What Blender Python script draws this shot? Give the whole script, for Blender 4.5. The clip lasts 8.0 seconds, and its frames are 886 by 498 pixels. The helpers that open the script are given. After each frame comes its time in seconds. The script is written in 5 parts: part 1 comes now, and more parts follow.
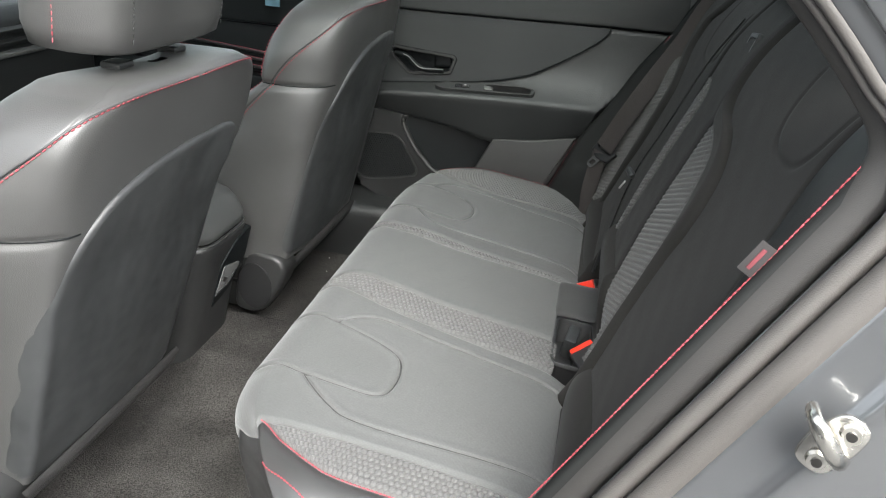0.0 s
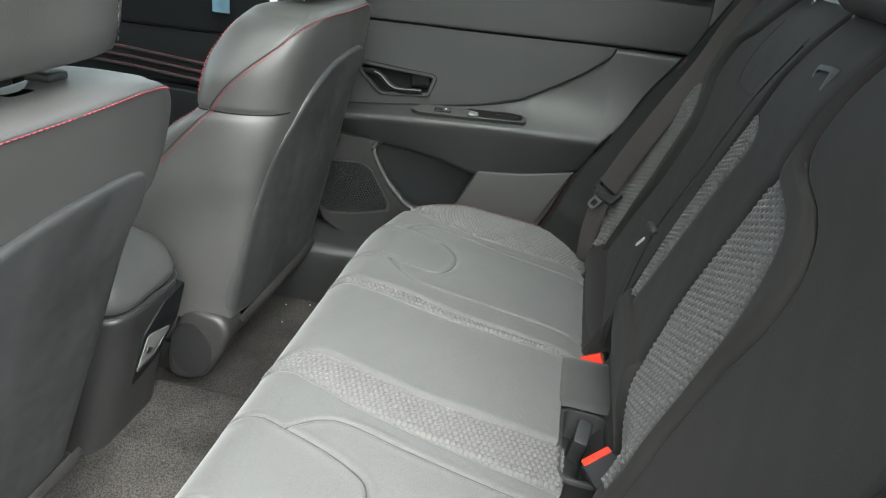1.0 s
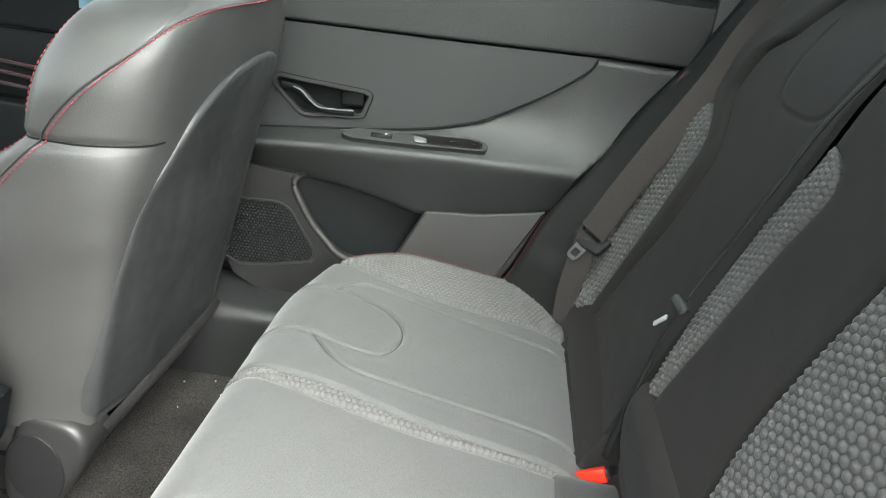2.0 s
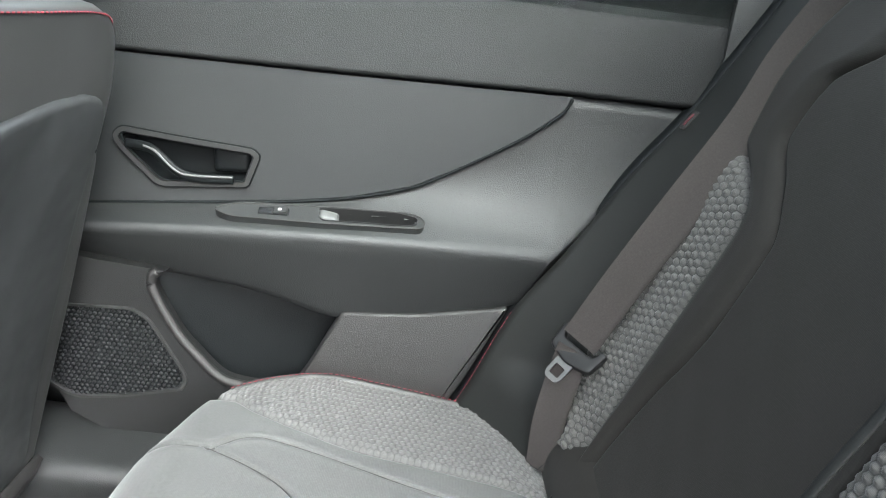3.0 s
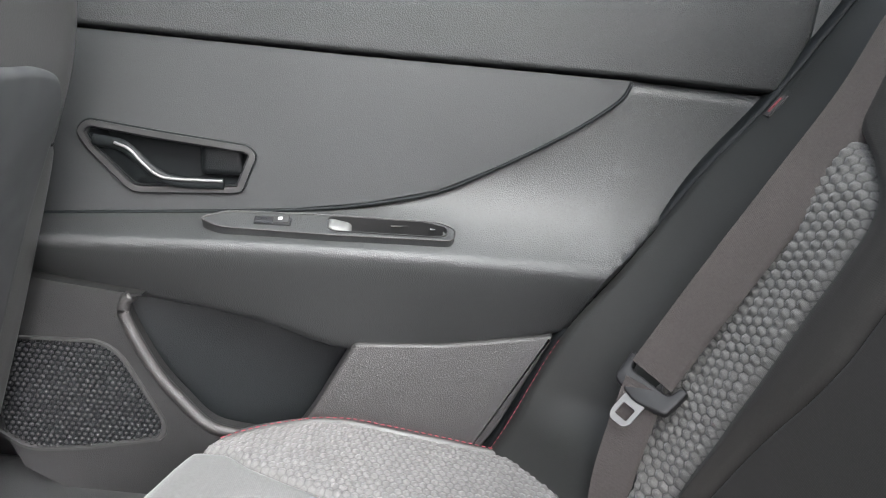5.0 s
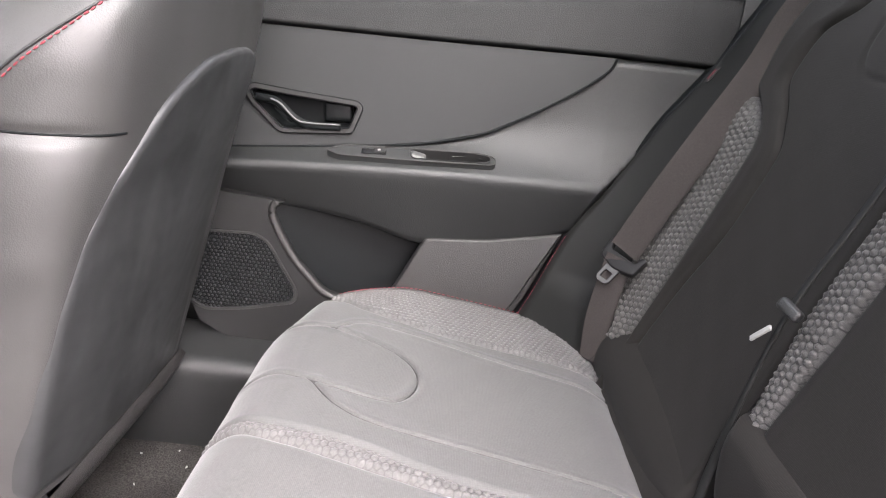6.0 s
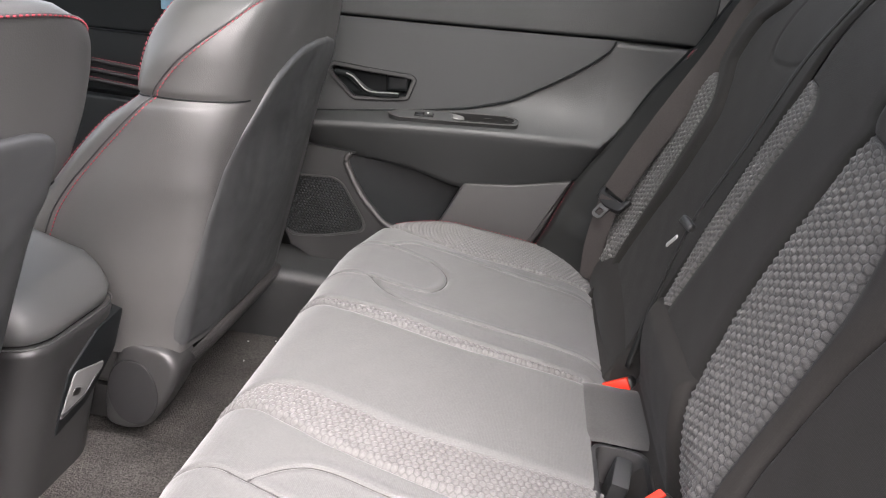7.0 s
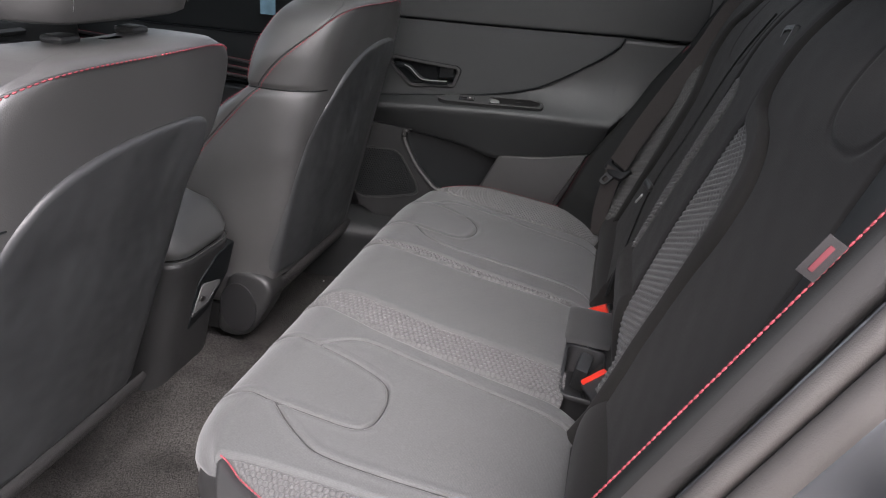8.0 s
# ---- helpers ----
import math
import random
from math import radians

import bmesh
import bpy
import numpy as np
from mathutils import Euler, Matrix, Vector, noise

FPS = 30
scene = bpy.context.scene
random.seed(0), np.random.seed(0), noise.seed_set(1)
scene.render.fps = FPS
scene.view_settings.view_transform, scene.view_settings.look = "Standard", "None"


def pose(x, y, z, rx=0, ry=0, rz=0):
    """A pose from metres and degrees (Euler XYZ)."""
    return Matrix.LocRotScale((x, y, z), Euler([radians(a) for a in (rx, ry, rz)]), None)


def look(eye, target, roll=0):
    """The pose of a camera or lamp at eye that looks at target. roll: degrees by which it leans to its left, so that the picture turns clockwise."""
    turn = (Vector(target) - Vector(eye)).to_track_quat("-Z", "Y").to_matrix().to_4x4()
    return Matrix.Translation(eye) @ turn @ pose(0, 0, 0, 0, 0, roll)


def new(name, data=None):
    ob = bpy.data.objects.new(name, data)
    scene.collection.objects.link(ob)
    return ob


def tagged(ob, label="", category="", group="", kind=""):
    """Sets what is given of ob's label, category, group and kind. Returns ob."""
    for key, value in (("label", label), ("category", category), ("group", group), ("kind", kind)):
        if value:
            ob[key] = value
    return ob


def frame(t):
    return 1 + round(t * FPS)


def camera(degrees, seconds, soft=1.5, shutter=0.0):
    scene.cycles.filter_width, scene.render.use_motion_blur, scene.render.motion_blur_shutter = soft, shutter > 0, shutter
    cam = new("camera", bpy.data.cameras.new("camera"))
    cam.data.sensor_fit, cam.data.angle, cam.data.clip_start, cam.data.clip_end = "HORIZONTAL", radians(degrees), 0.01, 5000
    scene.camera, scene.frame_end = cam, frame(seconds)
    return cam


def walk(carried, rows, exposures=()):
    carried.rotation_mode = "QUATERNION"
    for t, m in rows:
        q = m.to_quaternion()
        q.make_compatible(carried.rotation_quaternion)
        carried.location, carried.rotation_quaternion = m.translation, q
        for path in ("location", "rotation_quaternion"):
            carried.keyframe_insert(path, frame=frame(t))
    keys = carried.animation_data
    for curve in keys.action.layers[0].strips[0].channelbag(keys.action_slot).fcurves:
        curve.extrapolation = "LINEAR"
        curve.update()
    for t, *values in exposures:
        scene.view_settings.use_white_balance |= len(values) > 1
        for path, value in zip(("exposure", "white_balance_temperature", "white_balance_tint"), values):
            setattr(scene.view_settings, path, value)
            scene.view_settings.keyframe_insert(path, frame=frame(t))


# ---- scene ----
cam = camera(62.2, 8.0, soft=1.1)
PATH = [
    (0, (0.012, -0.084, 1.165), (-0.318, 1.698, 0.319), 5.1),
    (0.5, (-0.023, 0.043, 1.153), (-0.323, 1.832, 0.31), 5.8),
    (1, (-0.069, 0.222, 1.139), (-0.322, 2.026, 0.313), 6.7),
    (1.5, (-0.105, 0.404, 1.099), (-0.302, 2.231, 0.308), 7.2),
    (1.7, (-0.121, 0.471, 1.082), (-0.279, 2.306, 0.302), 7.6),
    (2.8, (-0.152, 0.95, 1.005), (-0.104, 2.838, 0.346), 7.3),
    (3, (-0.153, 1.013, 0.992), (-0.089, 2.914, 0.374), 7.2),
    (3.5, (-0.165, 1.164, 0.953), (-0.081, 3.083, 0.395), 6.9),
    (4, (-0.182, 1.237, 0.938), (-0.086, 3.161, 0.4), 6.9),
    (4.2, (-0.18, 1.239, 0.935), (-0.088, 3.165, 0.405), 6.8),
    (5.5, (-0.22, 1.006, 0.908), (-0.143, 2.931, 0.37), 7.0),
    (6, (-0.234, 0.748, 0.918), (-0.214, 2.662, 0.341), 6.9),
    (6.5, (-0.207, 0.581, 0.944), (-0.27, 2.474, 0.301), 6.8),
    (7, (-0.13, 0.388, 0.985), (-0.31, 2.257, 0.297), 6.2),
    (7.5, (-0.037, 0.179, 1.049), (-0.325, 2.016, 0.311), 5.8),
    (8, (0.015, 0.037, 1.078), (-0.356, 1.849, 0.315), 5.3),
]
EXPOSURES = [(0.0, 2.03, 6400, 7), (0.5, 2.15, 6400, 6), (1.0, 2.45, 6350, 4), (1.5, 2.62, 6500, 4), (3.0, 3.42, 6200, 8), (3.5, 3.0, 6200, 12), (4.0, 3.15, 6200, 14), (5.5, 3.68, 6450, 16), (6.0, 3.18, 6600, 21), (6.5, 2.85, 6650, 20), (7.5, 2.68, 6600, 18), (8.0, 1.62, 6400, 18)]
walk(cam, [(t, look(eye, target, roll)) for t, eye, target, roll in PATH], EXPOSURES)

# ---------------------------------------------------------------- world and light
SKY, SUN_POWER = 0.24, 1.45
world = bpy.data.worlds.new("sky")
scene.world = world
world.use_nodes = True
wn = world.node_tree.nodes
sky = wn.new("ShaderNodeTexSky")
sky.sky_type = "NISHITA"
sky.sun_disc = False
sky.sun_elevation, sky.sun_rotation = radians(43), radians(160)
sky.air_density, sky.dust_density, sky.ozone_density = 1.0, 4.0, 1.0
haze = wn.new("ShaderNodeHueSaturation")
haze.inputs["Saturation"].default_value = 0.3
world.node_tree.links.new(sky.outputs[0], haze.inputs["Color"])
world.node_tree.links.new(haze.outputs[0], wn["Background"].inputs[0])
wn["Background"].inputs[1].default_value = SKY
sun = new("sun", bpy.data.lights.new("sun", "SUN"))
sun.data.energy, sun.data.angle, sun.data.color = SUN_POWER, radians(58), (1.0, 0.99, 0.975)
sun.matrix_world = look((1.6, -3.4, 4.9), (0, 1.0, 0.5))


# ---------------------------------------------------------------- materials
def material(name, color, rough=0.6, metal=0.0, spec=0.5, grain=None, stain=None, coat=0.0, sheen=0.0, second=None):
    """grain: (scale, bump strength, distance, detail); stain: (scale, amount) varies colour and gloss; second: (colour, scale) mixes a finer colour noise."""
    m = bpy.data.materials.new(name)
    m.use_nodes = True
    n, l = m.node_tree.nodes, m.node_tree.links
    b = n["Principled BSDF"]
    b.inputs["Base Color"].default_value = (*color, 1)
    b.inputs["Roughness"].default_value = rough
    b.inputs["Metallic"].default_value = metal
    b.inputs["Specular IOR Level"].default_value = spec
    b.inputs["Coat Weight"].default_value = coat
    b.inputs["Sheen Weight"].default_value = sheen
    b.inputs["Sheen Roughness"].default_value = 0.4
    tc = n.new("ShaderNodeTexCoord")
    last = None
    if second:
        f = n.new("ShaderNodeTexNoise")
        f.inputs["Scale"].default_value, f.inputs["Detail"].default_value = second[1], 3
        l.new(tc.outputs["Object"], f.inputs["Vector"])
        r = n.new("ShaderNodeMapRange")
        r.inputs[1].default_value, r.inputs[2].default_value = 0.35, 0.65
        l.new(f.outputs[0], r.inputs[0])
        mx = n.new("ShaderNodeMix")
        mx.data_type = "RGBA"
        mx.inputs[6].default_value, mx.inputs[7].default_value = (*color, 1), (*second[0], 1)
        l.new(r.outputs[0], mx.inputs[0])
        last = mx.outputs[2]
        l.new(last, b.inputs["Base Color"])
    if stain:
        s = n.new("ShaderNodeTexNoise")
        s.inputs["Scale"].default_value, s.inputs["Detail"].default_value = stain[0], 5
        l.new(tc.outputs["Object"], s.inputs["Vector"])
        r = n.new("ShaderNodeMapRange")
        r.inputs[1].default_value, r.inputs[2].default_value = 0.3, 0.7
        r.inputs[3].default_value, r.inputs[4].default_value = 1 - stain[1], 1 + stain[1]
        l.new(s.outputs[0], r.inputs[0])
        hs = n.new("ShaderNodeHueSaturation")
        hs.inputs["Color"].default_value = (*color, 1)
        if last:
            l.new(last, hs.inputs["Color"])
        l.new(r.outputs[0], hs.inputs["Value"])
        l.new(hs.outputs[0], b.inputs["Base Color"])
        rr = n.new("ShaderNodeMapRange")
        rr.inputs[1].default_value, rr.inputs[2].default_value = 0.3, 0.7
        rr.inputs[3].default_value, rr.inputs[4].default_value = max(rough - 0.07, 0.02), min(rough + 0.07, 1)
        l.new(s.outputs[0], rr.inputs[0])
        l.new(rr.outputs[0], b.inputs["Roughness"])
    if grain:
        g = n.new("ShaderNodeTexVoronoi" if grain[3] == 0 else "ShaderNodeTexNoise")
        g.inputs["Scale"].default_value = grain[0]
        if grain[3]:
            g.inputs["Detail"].default_value = grain[3]
        l.new(tc.outputs["Object"], g.inputs["Vector"])
        bp = n.new("ShaderNodeBump")
        bp.inputs["Strength"].default_value, bp.inputs["Distance"].default_value = grain[1], grain[2]
        l.new(g.outputs[0], bp.inputs["Height"])
        l.new(bp.outputs[0], b.inputs["Normal"])
    return m


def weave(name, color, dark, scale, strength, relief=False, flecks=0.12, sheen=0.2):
    """Woven cloth: two crossed thread waves give relief and a fine two-tone; relief: shade is painted into the gaps,
    darker than the raised cells.
    """
    m = material(name, color, 0.85, spec=0.25, sheen=sheen)
    n, l = m.node_tree.nodes, m.node_tree.links
    b = n["Principled BSDF"]
    tc = n.new("ShaderNodeTexCoord")
    waves = []
    for d in ("X", "Y"):
        w = n.new("ShaderNodeTexWave")
        w.bands_direction = d
        w.inputs["Scale"].default_value, w.inputs["Distortion"].default_value = scale, 0.6
        w.inputs["Detail"].default_value, w.inputs["Detail Scale"].default_value = 2, 3
        l.new(tc.outputs["UV"], w.inputs["Vector"])
        waves.append(w)
    mul = n.new("ShaderNodeMath")
    mul.operation = "MULTIPLY"
    l.new(waves[0].outputs[1], mul.inputs[0])
    l.new(waves[1].outputs[1], mul.inputs[1])
    mot = n.new("ShaderNodeTexNoise")
    mot.inputs["Scale"].default_value, mot.inputs["Detail"].default_value = 9, 6
    l.new(tc.outputs["Object"], mot.inputs["Vector"])
    mix = n.new("ShaderNodeMix")
    mix.data_type = "RGBA"
    mix.inputs[6].default_value, mix.inputs[7].default_value = (*dark, 1), (*color, 1)
    add = n.new("ShaderNodeMath")
    add.operation = "MULTIPLY_ADD"
    add.inputs[1].default_value, add.inputs[2].default_value = 0.55, 0.45
    l.new(mul.outputs[0], add.inputs[0])
    fac = add.outputs[0]
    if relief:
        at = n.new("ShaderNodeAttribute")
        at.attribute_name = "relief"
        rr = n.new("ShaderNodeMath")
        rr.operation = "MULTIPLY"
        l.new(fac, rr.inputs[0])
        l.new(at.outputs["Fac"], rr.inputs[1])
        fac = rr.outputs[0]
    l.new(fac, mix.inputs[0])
    hs = n.new("ShaderNodeHueSaturation")
    r = n.new("ShaderNodeMapRange")
    r.inputs[3].default_value, r.inputs[4].default_value = 0.92, 1.08
    l.new(mot.outputs[0], r.inputs[0])
    fleck = n.new("ShaderNodeTexNoise")
    fleck.inputs["Scale"].default_value, fleck.inputs["Detail"].default_value = 420, 3
    l.new(tc.outputs["Object"], fleck.inputs["Vector"])
    fr = n.new("ShaderNodeMapRange")
    fr.inputs[1].default_value, fr.inputs[2].default_value = 0.3, 0.7
    fr.inputs[3].default_value, fr.inputs[4].default_value = 1 - flecks, 1 + flecks
    l.new(fleck.outputs[0], fr.inputs[0])
    both = n.new("ShaderNodeMath")
    both.operation = "MULTIPLY"
    l.new(r.outputs[0], both.inputs[0])
    l.new(fr.outputs[0], both.inputs[1])
    l.new(both.outputs[0], hs.inputs["Value"])
    l.new(mix.outputs[2], hs.inputs["Color"])
    l.new(hs.outputs[0], b.inputs["Base Color"])
    bp = n.new("ShaderNodeBump")
    bp.inputs["Strength"].default_value, bp.inputs["Distance"].default_value = strength, 0.0006
    l.new(mul.outputs[0], bp.inputs["Height"])
    l.new(bp.outputs[0], b.inputs["Normal"])
    return m


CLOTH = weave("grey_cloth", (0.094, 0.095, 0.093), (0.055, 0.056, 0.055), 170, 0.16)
# Copy of the cushion's cell cloth; its deeper gap colour stands for shade.
BACKCELL = weave("deep_gap_cell_cloth", (0.122, 0.118, 0.112), (0.012, 0.0117, 0.0113), 420, 0.3, relief=True, flecks=0.1)
# The grey seat cloth again, darkened for the shade the flap lies in.
SHADEDFLAP = weave("shaded_flap_cloth", (0.055, 0.055, 0.053), (0.032, 0.032, 0.031), 170, 0.16)
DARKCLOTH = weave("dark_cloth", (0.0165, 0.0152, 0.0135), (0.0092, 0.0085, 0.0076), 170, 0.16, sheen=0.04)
# The dark second colour puts shade into the gaps between cells.
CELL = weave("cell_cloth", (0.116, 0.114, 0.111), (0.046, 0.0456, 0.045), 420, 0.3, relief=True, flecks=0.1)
GREYLEATHER = material("dark_grey_leather", (0.047, 0.0465, 0.0455), 0.44, spec=0.6, grain=(620, 0.2, 0.0006, 0), stain=(7, 0.14))
LEATHER = material("black_leather", (0.036, 0.0355, 0.035), 0.42, spec=0.6, grain=(700, 0.15, 0.0005, 0), stain=(7, 0.12))
PANEL = material("seat_panel", (0.028, 0.0292, 0.030), 0.46, spec=0.6, grain=(9, 0.35, 0.03, 2), stain=(5, 0.15))
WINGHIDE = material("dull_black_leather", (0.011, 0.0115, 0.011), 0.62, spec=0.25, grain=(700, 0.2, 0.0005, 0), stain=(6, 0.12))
UPTRIM = material("upper_door_plastic", (0.011, 0.0115, 0.012), 0.62, spec=0.3, grain=(760, 0.4, 0.0009, 0), stain=(4, 0.1), second=((0.015, 0.0155, 0.016), 650))
# Lighter than the seat leather: light caught by the lid is painted in.
LIDLIT = material("lit_lid_leather", (0.060, 0.061, 0.060), 0.5, spec=0.6, grain=(700, 0.15, 0.0005, 0), stain=(7, 0.08))
TRIM = material("grained_plastic", (0.0155, 0.0163, 0.0165), 0.5, spec=0.5, grain=(760, 0.4, 0.0009, 0), stain=(4, 0.1), second=((0.021, 0.022, 0.022), 650))
SOFT = material("soft_trim", (0.0145, 0.0155, 0.016), 0.5, spec=0.45, grain=(1000, 0.25, 0.0006, 0), stain=(5, 0.08), second=((0.019, 0.0202, 0.0208), 700))
DARKP = material("black_plastic", (0.018, 0.018, 0.018), 0.45, grain=(900, 0.2, 0.0004, 0), stain=(6, 0.1))
PALEP = material("warm_grey_plastic", (0.0145, 0.0139, 0.0136), 0.5, spec=0.45, grain=(760, 0.5, 0.0009, 0), stain=(4, 0.08), second=((0.022, 0.021, 0.0206), 650))
GLOSS = material("satin_black", (0.012, 0.012, 0.013), 0.25, stain=(10, 0.1))
RUBBER = material("rubber_seal", (0.058, 0.053, 0.049), 0.6, grain=(700, 0.4, 0.0006, 2), stain=(8, 0.15))
CARPET = material("carpet", (0.024, 0.0225, 0.0215), 0.95, spec=0.1, grain=(340, 1.0, 0.006, 4), stain=(9, 0.35), second=((0.066, 0.062, 0.0585), 320))
THREAD = material("red_thread", (0.23, 0.03, 0.042), 0.65, stain=(60, 0.2))
GREYTHREAD = material("dark_thread", (0.06, 0.06, 0.06), 0.7, stain=(60, 0.2))
RED = material("red_button", (0.72, 0.035, 0.015), 0.35, stain=(30, 0.06))
STEEL = material("bright_steel", (0.62, 0.60, 0.56), 0.25, 1.0, grain=(120, 0.3, 0.0008, 4), stain=(40, 0.15))
DULLSTEEL = material("dull_steel", (0.10, 0.097, 0.094), 0.4, 1.0, stain=(60, 0.15))
SILVER = material("silver_plastic", (0.12, 0.12, 0.118), 0.5, 0.2, stain=(20, 0.08))
SEAMLINE = material("dark_seam_cord", (0.045, 0.045, 0.044), 0.9, spec=0.1, stain=(60, 0.2))
TAGMARK = material("tag_mark", (0.11, 0.02, 0.026), 0.9, stain=(60, 0.2))
TAGCLOTH = material("tag_cloth", (0.016, 0.0145, 0.0145), 0.9, grain=(900, 0.4, 0.0006, 2), stain=(60, 0.2))
# Near-black for dark joints; in recesses and the front door it stands for shade.
BLACKSHADE = material("black_and_shade", (0.006, 0.007, 0.0075), 0.5, spec=0.12, stain=(6, 0.1))
GRILLE = material("grille_black", (0.012, 0.012, 0.0125), 0.5, spec=0.22, stain=(8, 0.1))
# Door plastic darkened to near-black for the shade inside hollows.
POCKETSHADE = material("shaded_pocket_plastic", (0.0055, 0.0065, 0.007), 0.42, spec=0.2, grain=(760, 0.3, 0.0008, 0), stain=(5, 0.1))
TAUPE = material("taupe_plastic", (0.036, 0.034, 0.032), 0.55, spec=0.4, grain=(900, 0.25, 0.0005, 0), stain=(5, 0.1))
# Darker than the door trim: the armrest's shade is put into this colour.
FIELDSHADE = material("shaded_speaker_plastic", (0.012, 0.012, 0.0122), 0.55, spec=0.3, grain=(760, 0.4, 0.0009, 0), stain=(5, 0.1))
WHITE = material("white_mark", (0.40, 0.395, 0.38), 0.5, stain=(30, 0.05))
PAINT = material("grey_car_paint", (0.085, 0.087, 0.090), 0.22, 0.35, coat=0.8, grain=(3000, 0.05, 0.0002, 2), stain=(3, 0.08))
WEB = weave("belt_webbing", (0.046, 0.040, 0.038), (0.026, 0.023, 0.022), 300, 0.6, sheen=0.02)
LINER = material("headliner", (0.07, 0.068, 0.066), 0.9, grain=(600, 0.4, 0.001, 3), stain=(3, 0.05))
ASPHALT = material("paving", (0.075, 0.074, 0.072), 0.9, grain=(40, 0.6, 0.01, 6), stain=(0.7, 0.25), second=((0.11, 0.108, 0.105), 60))
BLOCKWALL = material("blocker_wall", (0.20, 0.185, 0.165), 0.9, grain=(60, 0.4, 0.004, 5), stain=(0.8, 0.15))


def glass(name, tint):
    g = bpy.data.materials.new(name)
    g.use_nodes = True
    gn, gl = g.node_tree.nodes, g.node_tree.links
    clear, shine, mix = gn.new("ShaderNodeBsdfTransparent"), gn.new("ShaderNodeBsdfGlossy"), gn.new("ShaderNodeMixShader")
    clear.inputs[0].default_value = (tint, tint * 1.03, tint * 1.01, 1)
    shine.inputs["Roughness"].default_value = 0.03
    mix.inputs[0].default_value = 0.06
    gl.new(clear.outputs[0], mix.inputs[1])
    gl.new(shine.outputs[0], mix.inputs[2])
    gl.new(mix.outputs[0], gn["Material Output"].inputs[0])
    return g


TINTED, CLEAR, FRONTGLASS, ROOFGLASS = glass("tinted_glass", 0.75), glass("clear_glass", 0.9), glass("front_glass", 0.85), glass("roof_glass", 0.7)
CARD = material("blue_card", (0.09, 0.16, 0.21), 0.4, stain=(25, 0.25))


# ---------------------------------------------------------------- mesh tools
def obj(name, verts, faces, mat, parent=None, label="", smooth=True, uv=None, relief=None):
    me = bpy.data.meshes.new(name)
    me.from_pydata([tuple(map(float, v)) for v in verts], [], [tuple(map(int, f)) for f in faces])
    me.materials.append(mat)
    if smooth:
        me.polygons.foreach_set("use_smooth", [True] * len(me.polygons))
    if uv is not None:
        layer = me.uv_layers.new(name="UVMap")
        idx = np.empty(len(me.loops), dtype=np.int32)
        me.loops.foreach_get("vertex_index", idx)
        layer.data.foreach_set("uv", np.asarray(uv, dtype=np.float32)[idx].ravel())
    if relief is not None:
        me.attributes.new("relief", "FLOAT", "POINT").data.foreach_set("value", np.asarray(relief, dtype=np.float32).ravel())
    ob = new(name, me)
    ob.parent = parent
    if label:
        ob["label"] = label
    return ob


def part(name, bm, mat, parent, label="", smooth=True):
    me = bpy.data.meshes.new(name)
    bmesh.ops.recalc_face_normals(bm, faces=bm.faces)
    bm.to_mesh(me)
    bm.free()
    me.materials.append(mat)
    if smooth:
        me.polygons.foreach_set("use_smooth", [True] * len(me.polygons))
        me.set_sharp_from_angle(angle=radians(38))
    ob = new(name, me)
    ob.parent = parent
    if label:
        ob["label"] = label
    return ob


def thing(name, label, category, group="", kind="", at=(0, 0, 0)):
    ob = new(name)
    ob.empty_display_size = 0.05
    ob.location = at
    return tagged(ob, label, category, group, kind)


def catmull(pts, n=8, closed=False):
    p = np.array(pts, float)
    q = np.vstack([p[-1], p, p[0], p[1]]) if closed else np.vstack([2 * p[0] - p[1], p, 2 * p[-1] - p[-2]])
    out = []
    for i in range(1, len(q) - 2):
        t = np.linspace(0, 1, n, endpoint=False)[:, None]
        a, b, c, d = q[i - 1], q[i], q[i + 1], q[i + 2]
        out.append(0.5 * (2 * b + (c - a) * t + (2 * a - 5 * b + 4 * c - d) * t ** 2 + (3 * b - a - 3 * c + d) * t ** 3))
    out = np.vstack(out)
    return out if closed else np.vstack([out, p[-1]])


def resample(pts, step):
    p = np.array(pts, float)
    s = np.r_[0, np.cumsum(np.linalg.norm(np.diff(p, axis=0), axis=1))]
    k = max(int(s[-1] / step), 2)
    at = np.linspace(0, s[-1], k + 1)
    return np.stack([np.interp(at, s, p[:, i]) for i in range(p.shape[1])], 1)


def grid(name, P, mat, parent=None, label="", uv=None, relief=None, flip=False):
    """A sheet from an m x n x 3 array of points."""
    m, n = P.shape[:2]
    i = np.arange(m * n).reshape(m, n)
    f = np.stack([i[:-1, :-1], i[1:, :-1], i[1:, 1:], i[:-1, 1:]], -1).reshape(-1, 4)
    if flip:
        f = f[:, ::-1]
    return obj(name, P.reshape(-1, 3), f, mat, parent, label, uv=None if uv is None else uv.reshape(-1, 2), relief=relief)


def frames(pts):
    p = np.array(pts, float)
    t = np.gradient(p, axis=0)
    t /= np.linalg.norm(t, axis=1)[:, None] + 1e-12
    return p, t


